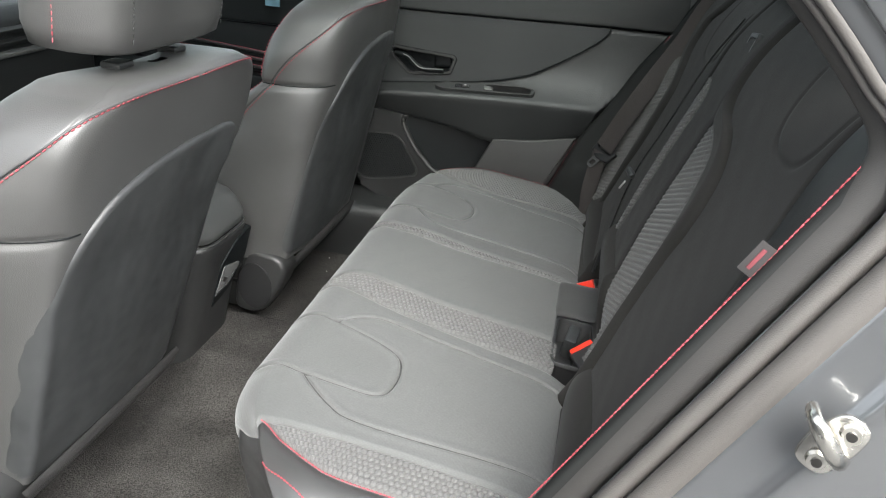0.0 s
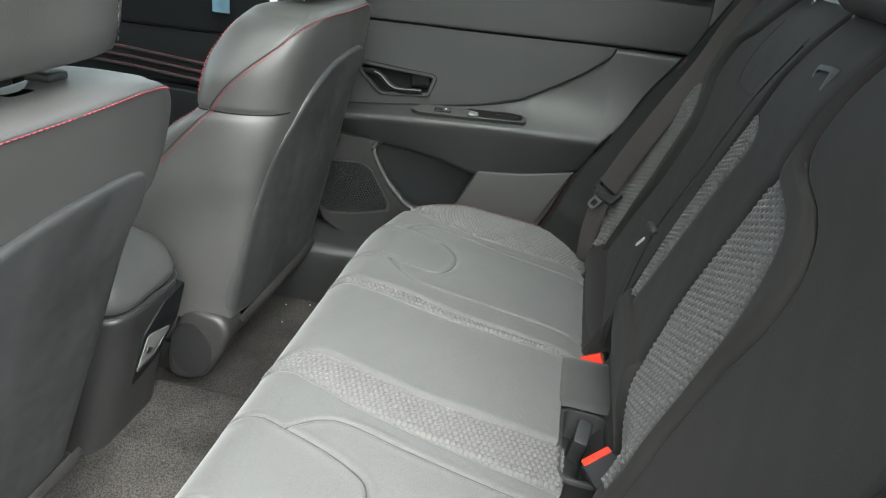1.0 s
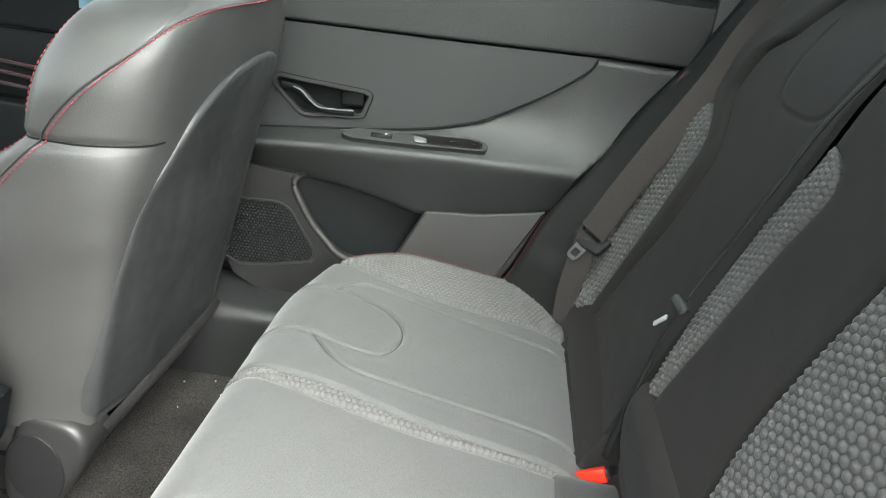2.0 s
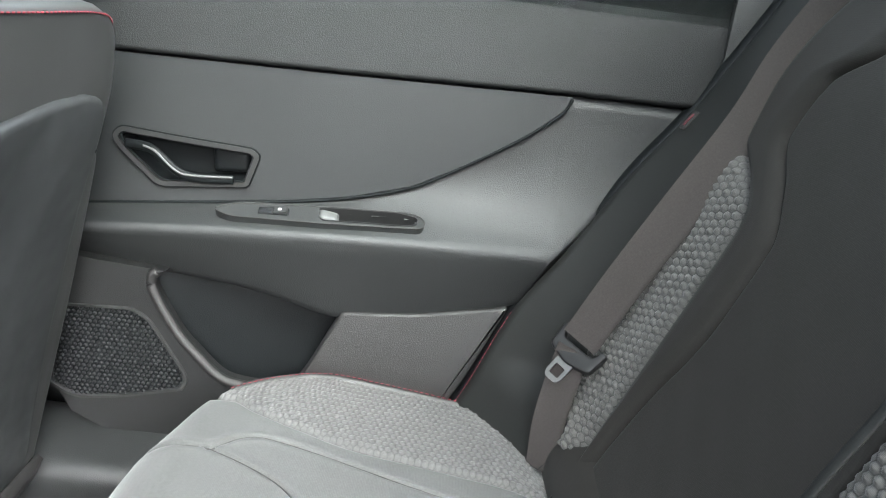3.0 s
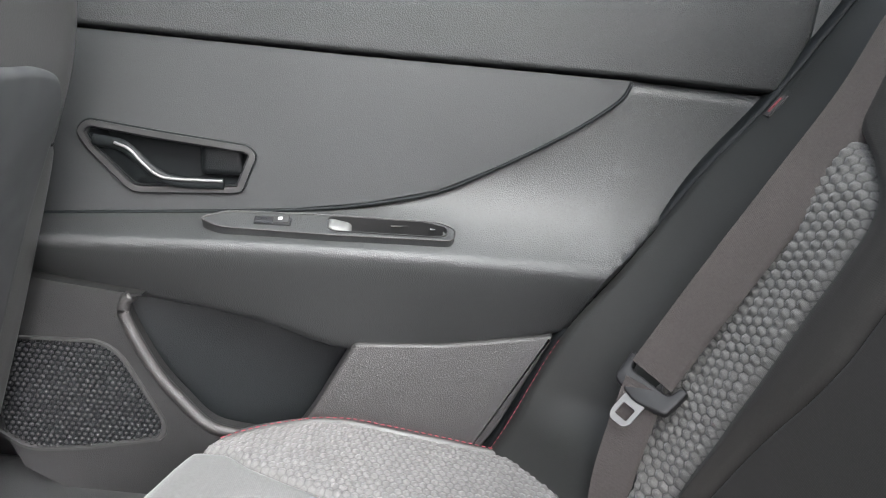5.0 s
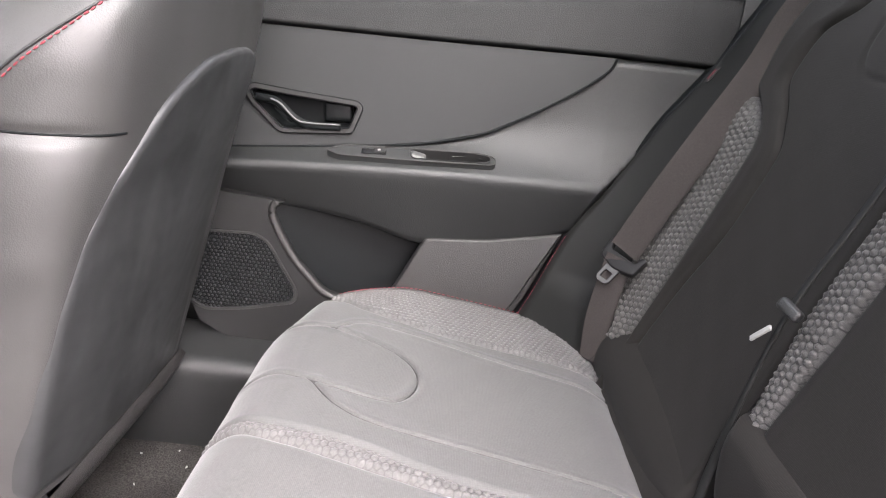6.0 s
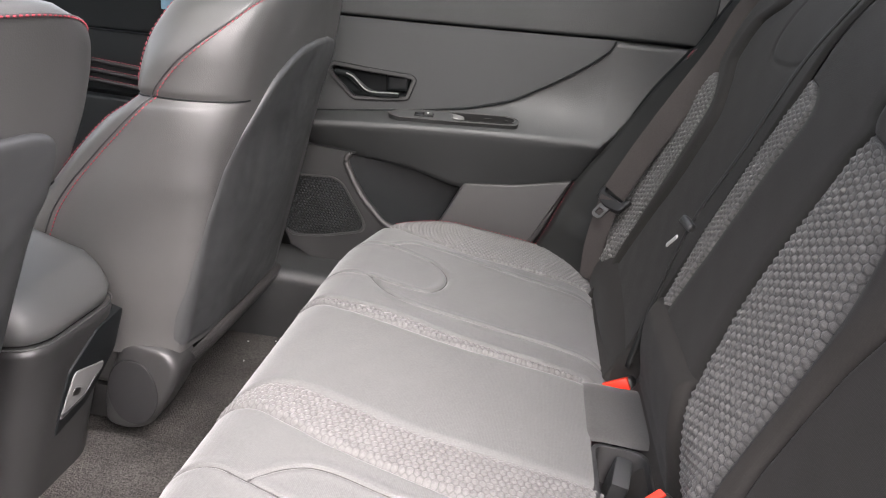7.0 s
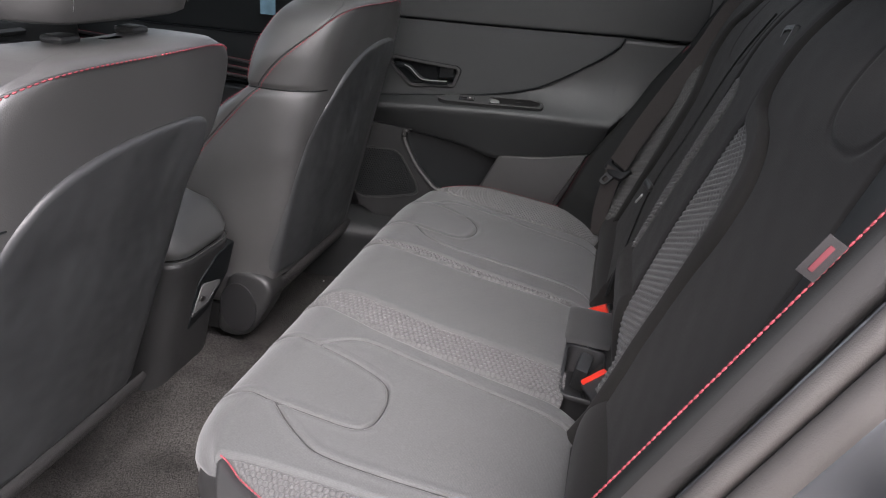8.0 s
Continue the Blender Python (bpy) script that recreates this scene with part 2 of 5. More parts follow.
def tube(name, pts, r, mat, parent=None, label="", sides=8, flat=1.0, up=(0, 0, 1)):
    """A round or flattened cord along the points."""
    p, t = frames(pts)
    up = np.array(up, float)
    a = np.cross(t, up)
    a /= np.linalg.norm(a, axis=1)[:, None] + 1e-12
    b = np.cross(a, t)
    ang = np.linspace(0, 2 * np.pi, sides, endpoint=False)
    V = (p[:, None] + r * np.cos(ang)[None, :, None] * a[:, None] + r * flat * np.sin(ang)[None, :, None] * b[:, None]).reshape(-1, 3)
    n = len(p)
    F = [(i * sides + j, i * sides + (j + 1) % sides, (i + 1) * sides + (j + 1) % sides, (i + 1) * sides + j) for i in range(n - 1) for j in range(sides)]
    F += [tuple(range(sides))[::-1], tuple((n - 1) * sides + j for j in range(sides))]
    return obj(name, V, F, mat, parent, label)


def stitches(name, pts, mat, parent, length=0.006, gap=0.003, r=0.0011, label=""):
    """Separate thread stitches laid along the points, one part."""
    q = resample(pts, (length + gap) / 2)
    V, F = [], []
    p, t = frames(q)
    for k in range(0, len(p) - 1, 2):
        c, d = p[k], t[k]
        a = np.cross(d, (0.3, 0.2, 0.93))
        a /= np.linalg.norm(a) + 1e-9
        b = np.cross(a, d)
        o = len(V)
        for s, w in ((-0.5, 0.35), (-0.25, 1.0), (0.25, 1.0), (0.5, 0.35)):
            for j in range(5):
                g = j * 2 * math.pi / 5
                V.append(c + d * s * length + (a * math.cos(g) + b * math.sin(g)) * r * w)
        for i in range(3):
            for j in range(5):
                F.append((o + i * 5 + j, o + i * 5 + (j + 1) % 5, o + i * 5 + 5 + (j + 1) % 5, o + i * 5 + 5 + j))
        F += [tuple(o + j for j in range(5)), tuple(o + 15 + j for j in range(5))]
    return obj(name, V, F, mat, parent, label)


def rbox(size, at=(0, 0, 0), bevel=0.005, rot=(0, 0, 0), seg=2, taper=None):
    """A bevelled box as a bmesh; taper: (x, y) scale of the top."""
    bm = bmesh.new()
    bmesh.ops.create_cube(bm, size=1)
    for v in bm.verts:
        k = taper if taper and v.co.z > 0 else (1, 1)
        v.co = Vector((v.co.x * size[0] * k[0], v.co.y * size[1] * k[1], v.co.z * size[2]))
    if bevel:
        bmesh.ops.bevel(bm, geom=bm.edges[:], offset=bevel, segments=seg, affect="EDGES", profile=0.6)
    bmesh.ops.transform(bm, matrix=pose(*at, *rot), verts=bm.verts[:])
    return bm


def prism(outline, depth, m, bevel=0.0, seg=3, both=False):
    """A plate: the outline in its own x, y plane, its thickness going down -z, placed by the matrix m; the front rim is rounded."""
    bm = bmesh.new()
    top = [bm.verts.new((x, y, 0)) for x, y in outline]
    f = bm.faces.new(top)
    f.normal_update()
    if f.normal.z < 0:
        f.normal_flip()
    r = bmesh.ops.extrude_face_region(bm, geom=[f])
    low = [g for g in r["geom"] if isinstance(g, bmesh.types.BMVert)]
    for v in low:
        v.co.z += depth
    bm.normal_update()
    if bevel:
        z1 = depth
        e = [e for e in bm.edges if all(abs(v.co.z - z1) < 1e-6 for v in e.verts)]
        bmesh.ops.bevel(bm, geom=e, offset=bevel, segments=seg, affect="EDGES", profile=0.5)
    bmesh.ops.translate(bm, vec=(0, 0, -depth), verts=bm.verts[:])
    bmesh.ops.transform(bm, matrix=m, verts=bm.verts[:])
    return bm


def rounded(pts, r, n=5):
    """A closed outline with its corners rounded."""
    p = [Vector(q) for q in pts]
    out = []
    for i, c in enumerate(p):
        a, b = p[i - 1] - c, p[(i + 1) % len(p)] - c
        k = min(r, a.length * 0.45, b.length * 0.45)
        u, w = c + a.normalized() * k, c + b.normalized() * k
        for j in range(n + 1):
            t = j / n
            q = u * (1 - t) ** 2 + c * 2 * t * (1 - t) + w * t * t
            out.append((q.x, q.y))
    return out


def axes(o, x, y):
    """A pose with its origin, x axis and y axis given."""
    x, y = Vector(x).normalized(), Vector(y)
    z = x.cross(y).normalized()
    y = z.cross(x)
    return Matrix(((x.x, y.x, z.x, o[0]), (x.y, y.y, z.y, o[1]), (x.z, y.z, z.z, o[2]), (0, 0, 0, 1)))


def near_line(Q, line):
    """The distance of each point of Q (m x n x 2) from a polyline."""
    L = np.array(line, float)
    best = np.full(Q.shape[:2], 9.0)
    for a, b in zip(L[:-1], L[1:]):
        d = b - a
        t = np.clip(((Q - a) @ d) / (d @ d + 1e-12), 0, 1)
        best = np.minimum(best, np.linalg.norm(Q - (a + t[..., None] * d), axis=-1))
    return best


def inset(poly, d):
    """The outline moved inwards by d."""
    p = np.array(poly, float)
    p = p[np.linalg.norm(p - np.roll(p, 1, axis=0), axis=1) > 1e-6]
    t = np.roll(p, -1, axis=0) - np.roll(p, 1, axis=0)
    t /= np.linalg.norm(t, axis=1)[:, None] + 1e-12
    area = np.sum(p[:, 0] * np.roll(p[:, 1], -1) - np.roll(p[:, 0], -1) * p[:, 1])
    n = np.stack([-t[:, 1], t[:, 0]], 1) * (1 if area > 0 else -1)
    return [tuple(q) for q in p + n * d]


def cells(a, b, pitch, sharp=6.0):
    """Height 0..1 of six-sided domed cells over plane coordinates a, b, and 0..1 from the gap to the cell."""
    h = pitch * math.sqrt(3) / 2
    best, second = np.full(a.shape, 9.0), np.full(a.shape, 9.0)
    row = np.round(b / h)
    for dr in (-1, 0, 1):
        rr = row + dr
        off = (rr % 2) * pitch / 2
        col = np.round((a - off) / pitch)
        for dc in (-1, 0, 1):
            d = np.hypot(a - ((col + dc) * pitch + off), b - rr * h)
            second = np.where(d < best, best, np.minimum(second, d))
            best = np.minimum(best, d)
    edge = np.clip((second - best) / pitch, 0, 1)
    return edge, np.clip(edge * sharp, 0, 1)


# ---------------------------------------------------------------- the shell of the car
def slab(name, size, at, mat, label="", category="", bevel=0.004, rot=(0, 0, 0)):
    ob = part(name, rbox(size, at, bevel, rot), mat, None)
    return tagged(ob, label, category, kind="structure")


MID = 1.285  # the middle of the car; x goes to the rear, y to the far door
slab("ground", (400, 400, 0.1), (0, 0, -0.21), ASPHALT, "dark grey asphalt under the parked car", "ground", 0)

# carpeted floor with the raised tunnel
fx = np.linspace(-1.9, -0.2, 90)
fy = np.linspace(0.52, 2.06, 220)
FX, FY = np.meshgrid(fx, fy, indexing="ij")
near_side, far_side = np.clip((FY - 1.045) / 0.15, 0, 1), np.clip((FY - 1.375) / 0.07, 0, 1)
hump = near_side ** 1.15 * (1 - far_side ** 2 * (3 - 2 * far_side))
FZ = 0.135 + 0.07 * hump + 0.006 * np.sin(FX * 9 + 1) * np.sin(FY * 7) * (1 - hump)
FZ += 0.10 * np.clip((-0.80 - FX) / 0.25, 0, 1) * 0.4
floor = grid("floor", np.stack([FX, FY, FZ], -1), CARPET)
tagged(floor, "dark grey loop-pile carpet on the car floor, with a raised centre tunnel", "carpet", kind="structure")

ROOF = 1.38
ADDED_SUNROOF = (-0.80, 0.26, 0.88, 1.72)  # x and y of an assumed, unseen glass panel for overhead light


def roof_sheet(name, x0, x1, y0, y1, z, thick, mat, label, category):
    """A roof layer with the opening of the added glass panel through it."""
    bm = bmesh.new()
    rings = []
    for zz in (z + thick, z):
        for ring in (rounded([(x0, y0), (x1, y0), (x1, y1), (x0, y1)], 0.06, 5), rounded([(ADDED_SUNROOF[0], ADDED_SUNROOF[2]), (ADDED_SUNROOF[1], ADDED_SUNROOF[2]), (ADDED_SUNROOF[1], ADDED_SUNROOF[3]), (ADDED_SUNROOF[0], ADDED_SUNROOF[3])], 0.06, 5)):
            rings.append([bm.verts.new((p[0], p[1], zz)) for p in ring])
    n = len(rings[0])
    for a, b in ((0, 1), (1, 3), (3, 2), (2, 0)):
        for i in range(n):
            bm.faces.new((rings[a][i], rings[a][(i + 1) % n], rings[b][(i + 1) % n], rings[b][i]))
    return tagged(part(name, bm, mat, None), label, category, kind="structure")


roof_sheet("ceiling", -1.48, 0.42, MID - 0.58, MID + 0.66, ROOF - 0.015, 0.03, LINER, "dark woven headliner under the car roof", "headliner")
roof_sheet("roof", -1.51, 0.45, MID - 0.61, MID + 0.69, ROOF + 0.02, 0.02, PAINT, "dark grey painted steel car roof", "roof")
slab("wall_front", (0.05, 1.5, 0.75), (-1.95, MID, 0.38), DARKP, "black bulkhead below the windscreen", "bulkhead")
slab("wall_rear", (0.04, 1.5, 0.9), (0.42, MID, 0.50), DARKP, "black panel behind the rear seat back", "bulkhead", rot=(0, 20, 0))
slab("parcel_shelf", (0.95, 1.46, 0.03), (0.80, MID, 0.965), CARPET, "dark felt parcel shelf behind the rear seat", "shelf")
slab("wall_far", (3.0, 0.02, 1.0), (-0.5, 2.14, 0.38), PAINT, "dark grey painted outer skin of the far doors", "car body")
slab("sill_near", (2.6, 0.10, 0.22), (-0.8, 0.49, 0.02), PAINT, "painted door sill", "sill", 0.02)
slab("sill_far", (2.6, 0.10, 0.22), (-0.8, 2.06, 0.02), PAINT, "painted door sill", "sill", 0.02)
slab("wall_near_front", (1.1, 0.03, 0.95), (-1.5, 0.47, 0.4), PAINT, "painted front door skin", "car body")
slab("wall_open_door", (0.05, 0.95, 0.85), (-0.66, 0.03, 0.52), PAINT, "open rear door standing beside the car", "car body", rot=(0, 0, 17))
slab("pillar_trim", (0.5, 0.03, 0.9), (0.47, 2.035, 0.85), TRIM, "black plastic trim behind the far door", "trim")
slab("underbody", (3.2, 1.6, 0.03), (-0.6, MID, -0.02), DARKP, "black underside of the car floor", "underbody")
for k, y in ((1, 0.60), (2, 1.97)):
    for nm, a, b, w in (("front_pillar_%d" % k, (-1.95, y, 0.85), (-1.25, y, ROOF), 0.07), ("centre_pillar_%d" % k, (-0.78, y + (0.06 if k == 2 else -0.08), 0.2), (-0.72, y, ROOF), 0.07),
                        ("rear_pillar_%d" % k, (1.15, y, 0.98), (0.42, y, ROOF), 0.10)):
        if nm == "centre_pillar_1":
            a, b = (-0.86, 0.50, 0.2), (-0.80, 0.56, ROOF)
        t = tube(nm, resample([a, b], 0.2), w * 0.7, DARKP, None, sides=12, flat=0.6)
        tagged(t, "black trimmed roof pillar of the car", "pillar", kind="structure")

# tinted panes between the pillars
def pane(name, corners, label, mat=None):
    q = [Vector(c) for c in corners]
    n = (q[1] - q[0]).cross(q[3] - q[0]).normalized() * 0.004
    V = [tuple(v) for v in q] + [tuple(v + n) for v in q]
    return tagged(obj(name, V, [(0, 1, 2, 3), (7, 6, 5, 4), (0, 4, 5, 1), (1, 5, 6, 2), (2, 6, 7, 3), (3, 7, 4, 0)], mat or TINTED, None, smooth=False), label, "window", kind="structure")


pane("window_1", [(-0.74, 2.04, 0.97), (0.40, 2.04, 0.97), (0.50, 1.97, ROOF - 0.04), (-0.72, 1.97, ROOF - 0.04)], "tinted rear door window")
pane("window_2", [(-1.90, 2.05, 0.93), (-0.80, 2.05, 0.93), (-0.78, 1.97, ROOF - 0.04), (-1.30, 1.97, ROOF - 0.04)], "tinted front door window")
pane("window_3", [(-1.90, 0.50, 0.87), (-0.84, 0.50, 0.87), (-0.80, 0.58, ROOF - 0.04), (-1.30, 0.58, ROOF - 0.04)], "tinted front door window beside the driver")
pane("window_4", [(-1.97, 0.55, 0.75), (-1.97, 2.02, 0.75), (-1.48, 1.96, ROOF - 0.04), (-1.48, 0.61, ROOF - 0.04)], "windscreen", FRONTGLASS)
pane("window_5", [(1.25, 0.62, 0.99), (1.25, 1.96, 0.99), (0.44, 1.92, ROOF - 0.025), (0.44, 0.66, ROOF - 0.025)], "sloping rear window", CLEAR)

# Glass panel assumed in the roof, added to bring in light from above.
pane("added_roof_window", [(ADDED_SUNROOF[0] - 0.01, ADDED_SUNROOF[2] - 0.01, ROOF + 0.042), (ADDED_SUNROOF[1] + 0.01, ADDED_SUNROOF[2] - 0.01, ROOF + 0.042), (ADDED_SUNROOF[1] + 0.01, ADDED_SUNROOF[3] + 0.01, ROOF + 0.042), (ADDED_SUNROOF[0] - 0.01, ADDED_SUNROOF[3] + 0.01, ROOF + 0.042)], "assumed glass roof panel, unseen, added for overhead light", ROOFGLASS)
# Unseen wall, added to block low sky light on the near side.
slab("wall_sky_blocker", (10, 0.3, 2.3), (-4.7, -2.6, 0.95), BLOCKWALL, "plain unseen wall added to block low sky beside the car", "wall", 0.02)

# ---------------------------------------------------------------- rear bench cushion
prof = catmull([(0.14, 0.34), (0.10, 0.378), (0.05, 0.408), (0.0, 0.431), (-0.12, 0.449), (-0.24, 0.463), (-0.34, 0.471), (-0.40, 0.4705)], 12)
arc = [(-0.397 - 0.08 * math.sin(a), 0.3905 + 0.08 * math.cos(a)) for a in np.linspace(0.06, math.pi / 2, 16)]
prof = np.vstack([prof, arc, [(-0.477, 0.36), (-0.466, 0.29), (-0.445, 0.21), (-0.42, 0.14)]])
step = np.r_[0, np.linalg.norm(np.diff(prof, axis=0), axis=1)]
PU = np.where(prof[:, 0] > -0.4001, prof[:, 0], 0)
k0 = np.argmax(prof[:, 0] < -0.3999)
PU[k0:] = -0.40 - np.cumsum(np.r_[0, step[k0 + 1:]])
PT = np.gradient(prof, axis=0)
PT /= np.linalg.norm(PT, axis=1)[:, None]
PN = np.stack([PT[:, 1], -PT[:, 0]], 1)  # outward
U_END = PU[-1]


def cushion(u, y, h):
    """The bench surface at the run u from rear to front, with the height h above it."""
    o = np.argsort(PU)
    x, z = np.interp(u, PU[o], prof[o, 0]), np.interp(u, PU[o], prof[o, 1])
    nx, nz = np.interp(u, PU[o], PN[o, 0]), np.interp(u, PU[o], PN[o, 1])
    f = np.clip((-0.20 - u) / 0.22, 0, 1)
    e = np.where(y < 1.29, np.clip(np.abs(y - 1.29) - 0.47, 0, 1) / 0.25, np.clip(np.abs(y - 1.29) - 0.55, 0, 1) / 0.17)
    low_f = np.clip((-0.42 - u) / 0.2, 0, 1)
    x = x + (0.11 + 0.08 * low_f) * e * e * f * f * (3 - 2 * f)  # the front corners are rounded in plan
    g = np.clip((-0.39 - u) / 0.09, 0, 1)
    c = np.clip(np.abs(y - 1.29) - 0.42, 0, 0.187) / 0.16
    x = x + 0.042 * c * c * g * g * (3 - 2 * g)
    return np.stack([x + nx * h, y + 0 * x, z + nz * h], -1)


def run(*kn):
    """A smooth curve through the knots that does not overshoot."""
    k = np.array(sorted(kn), float)
    x, y = k[:, 0], k[:, 1]
    h, d = np.diff(x), np.diff(y) / np.diff(x)
    m = np.zeros(len(x))
    m[0], m[-1] = d[0], d[-1]
    for i in range(1, len(x) - 1):
        if d[i - 1] * d[i] > 0:
            w1, w2 = 2 * h[i] + h[i - 1], h[i] + 2 * h[i - 1]
            m[i] = (w1 + w2) / (w1 / d[i - 1] + w2 / d[i])

    def value(u):
        u = np.clip(np.asarray(u, float), x[0], x[-1])
        i = np.clip(np.searchsorted(x, u) - 1, 0, len(x) - 2)
        t = (u - x[i]) / h[i]
        return (2 * t ** 3 - 3 * t ** 2 + 1) * y[i] + (t ** 3 - 2 * t ** 2 + t) * h[i] * m[i] + (3 * t ** 2 - 2 * t ** 3) * y[i + 1] + (t ** 3 - t ** 2) * h[i] * m[i + 1]
    return value


B_RED_N = run((-0.70, 0.83), (-0.52, 0.765), (-0.48, 0.715), (-0.452, 0.700), (-0.432, 0.699), (-0.415, 0.706), (-0.402, 0.711), (-0.364, 0.677), (-0.305, 0.651), (-0.26, 0.641), (-0.195, 0.638), (0.1, 0.634))
B_MESH_N = run((-0.70, 0.83), (-0.52, 0.765), (-0.48, 0.715), (-0.452, 0.700), (-0.432, 0.699), (-0.415, 0.706), (-0.402, 0.711), (-0.33, 0.711), (-0.177, 0.713), (0.1, 0.705))
B_IN_N = run((-0.70, 1.15), (-0.46, 1.15), (-0.418, 1.143), (-0.36, 1.118), (-0.31, 1.097), (-0.214, 1.072), (-0.08, 1.05), (0.1, 1.035))
B_CEN_N = run((-0.70, 1.18), (-0.46, 1.188), (-0.42, 1.20), (-0.39, 1.203), (-0.325, 1.185), (-0.19, 1.155), (-0.04, 1.148), (0.1, 1.15))
B_CEN_F = run((-0.70, 1.48), (-0.44, 1.468), (-0.40, 1.456), (-0.30, 1.428), (-0.17, 1.405), (0.0, 1.402), (0.1, 1.40))
B_IN_F = run((-0.70, 1.50), (-0.45, 1.495), (-0.40, 1.483), (-0.314, 1.467), (-0.18, 1.432), (0.0, 1.418), (0.1, 1.41))
B_MESH_F = run((-0.70, 1.95), (-0.48, 1.92), (-0.41, 1.877), (-0.38, 1.876), (-0.34, 1.855), (-0.28, 1.832), (-0.19, 1.808), (0.1, 1.80))
B_RED_F = run((-0.70, 1.95), (-0.48, 1.92), (-0.41, 1.877), (-0.403, 1.892), (-0.369, 1.935), (-0.31, 1.965), (-0.23, 1.977), (-0.06, 1.975), (0.1, 1.95))

SEAMS = {
    "near_u": catmull([(-0.53, 0.855), (-0.445, 0.852), (-0.409, 0.85), (-0.364, 0.836), (-0.303, 0.828), (-0.25, 0.826), (-0.228, 0.843), (-0.222, 0.885), (-0.228, 0.924), (-0.245, 0.95), (-0.295, 0.976), (-0.367, 1.002), (-0.419, 1.02), (-0.53, 1.025)], 6),
    "near_out": catmull([(-0.363, 0.832), (-0.331, 0.80), (-0.303, 0.777), (-0.269, 0.759), (-0.19, 0.754), (-0.06, 0.76), (0.09, 0.765)], 6),
    "near_in": catmull([(-0.369, 1.005), (-0.336, 1.034), (-0.295, 1.045), (-0.203, 1.026), (-0.074, 1.006), (0.09, 0.99)], 6),
    "far_u": catmull([(-0.53, 1.60), (-0.43, 1.606), (-0.373, 1.593), (-0.334, 1.579), (-0.28, 1.569), (-0.255, 1.578), (-0.238, 1.62), (-0.243, 1.67), (-0.283, 1.717), (-0.363, 1.757), (-0.397, 1.765), (-0.53, 1.77)], 6),
    "far_in": catmull([(-0.371, 1.59), (-0.327, 1.536), (-0.255, 1.506), (-0.05, 1.487), (0.09, 1.48)], 6),
    "far_out": catmull([(-0.372, 1.759), (-0.334, 1.794), (-0.28, 1.792), (-0.10, 1.752), (0.09, 1.735)], 6),
}


def wrinkle(Y, U, amp):
    return amp * (np.sin(U * 41 + Y * 17) * np.sin(Y * 53 - U * 11) + 0.6 * np.sin(U * 97 - Y * 71))


def cushion_panel(name, lo, hi, u0, u1, mat, parent, res, label="", seams=(), hexes=0.0):
    us = np.linspace(u0, u1, max(int((u1 - u0) / res), 4))
    wide = float(np.max(hi(us) - lo(us)))
    vs = np.linspace(0, 1, max(int(wide / res), 4))
    U, V = np.meshgrid(us, vs, indexing="ij")
    L, H = lo(U), hi(U)
    Y = L + (H - L) * V
    d = np.minimum(np.minimum(Y - L, H - Y), (U1C - U) if u1 >= U1C - 1e-6 else 9)
    h = -0.007 * np.clip(1 - d / 0.011, 0, 1) ** 2 + wrinkle(Y, U, 0.00018)
    rel = None
    for s in seams:
        g = near_line(np.stack([U, Y], -1), SEAMS[s])
        h -= 0.0046 * np.exp(-(g / 0.0026) ** 2) - 0.0009 * np.exp(-((g - 0.009) / 0.006) ** 2)
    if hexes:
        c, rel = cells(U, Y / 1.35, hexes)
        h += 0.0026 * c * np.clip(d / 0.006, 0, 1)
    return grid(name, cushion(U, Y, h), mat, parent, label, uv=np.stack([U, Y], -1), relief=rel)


U1C = 0.075
bench = thing("rear_bench", "grey cloth rear bench with embossed bands and red stitching", "car seat", at=(0, 0, 0))
cushion_panel("seat_panel", B_MESH_N, B_IN_N, U_END, U1C, CLOTH, bench, 0.0015, "plain grey cloth seat centre with a stitched tongue", ("near_u", "near_out", "near_in"))
cushion_panel("seat_panel", B_IN_F, B_MESH_F, U_END, 0.06, CLOTH, bench, 0.0015, "plain grey cloth seat centre with a stitched tongue", ("far_u", "far_in", "far_out"))
cushion_panel("middle_panel", B_CEN_N, B_CEN_F, U_END, 0.012, CLOTH, bench, 0.006, "plain grey cloth middle seat")
HEX, BACK_HEX = 0.0088, 0.0098
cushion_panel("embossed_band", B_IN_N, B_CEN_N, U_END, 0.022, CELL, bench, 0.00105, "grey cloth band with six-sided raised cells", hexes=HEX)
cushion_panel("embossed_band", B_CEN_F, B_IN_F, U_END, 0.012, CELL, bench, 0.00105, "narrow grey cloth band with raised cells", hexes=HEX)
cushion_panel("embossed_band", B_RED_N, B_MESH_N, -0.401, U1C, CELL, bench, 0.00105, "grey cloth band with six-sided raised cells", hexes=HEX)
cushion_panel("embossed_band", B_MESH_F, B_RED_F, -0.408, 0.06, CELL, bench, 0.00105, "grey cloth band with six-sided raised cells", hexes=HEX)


def bolster(name, edge, side, reach):
    """The leather end of the bench: from the red seam it rolls outwards and down."""
    us = np.linspace(U_END, 0.10, 150)
    a = np.linspace(0, math.pi / 2, 14)
    r = 0.05
    rows = []
    for u in us:
        e = float(edge(u))
        w = max(abs(reach - e), 0.02)
        pts = [(e + side * w * math.sin(t), -r * (1 - math.cos(t))) for t in a] + [(reach, -r - q) for q in (0.03, 0.08, 0.16, 0.27)]
        P = [cushion(np.array(u), y, h - 0.007 * (k == 0) - 0.002 * (k == 1)) for k, (y, h) in enumerate(pts)]
        rows.append(np.array(P))
    P = np.array(rows)
    P[..., 2] = np.maximum(P[..., 2], 0.12)
    return grid(name, P, LEATHER, bench, "black leather side of the bench", flip=side < 0)


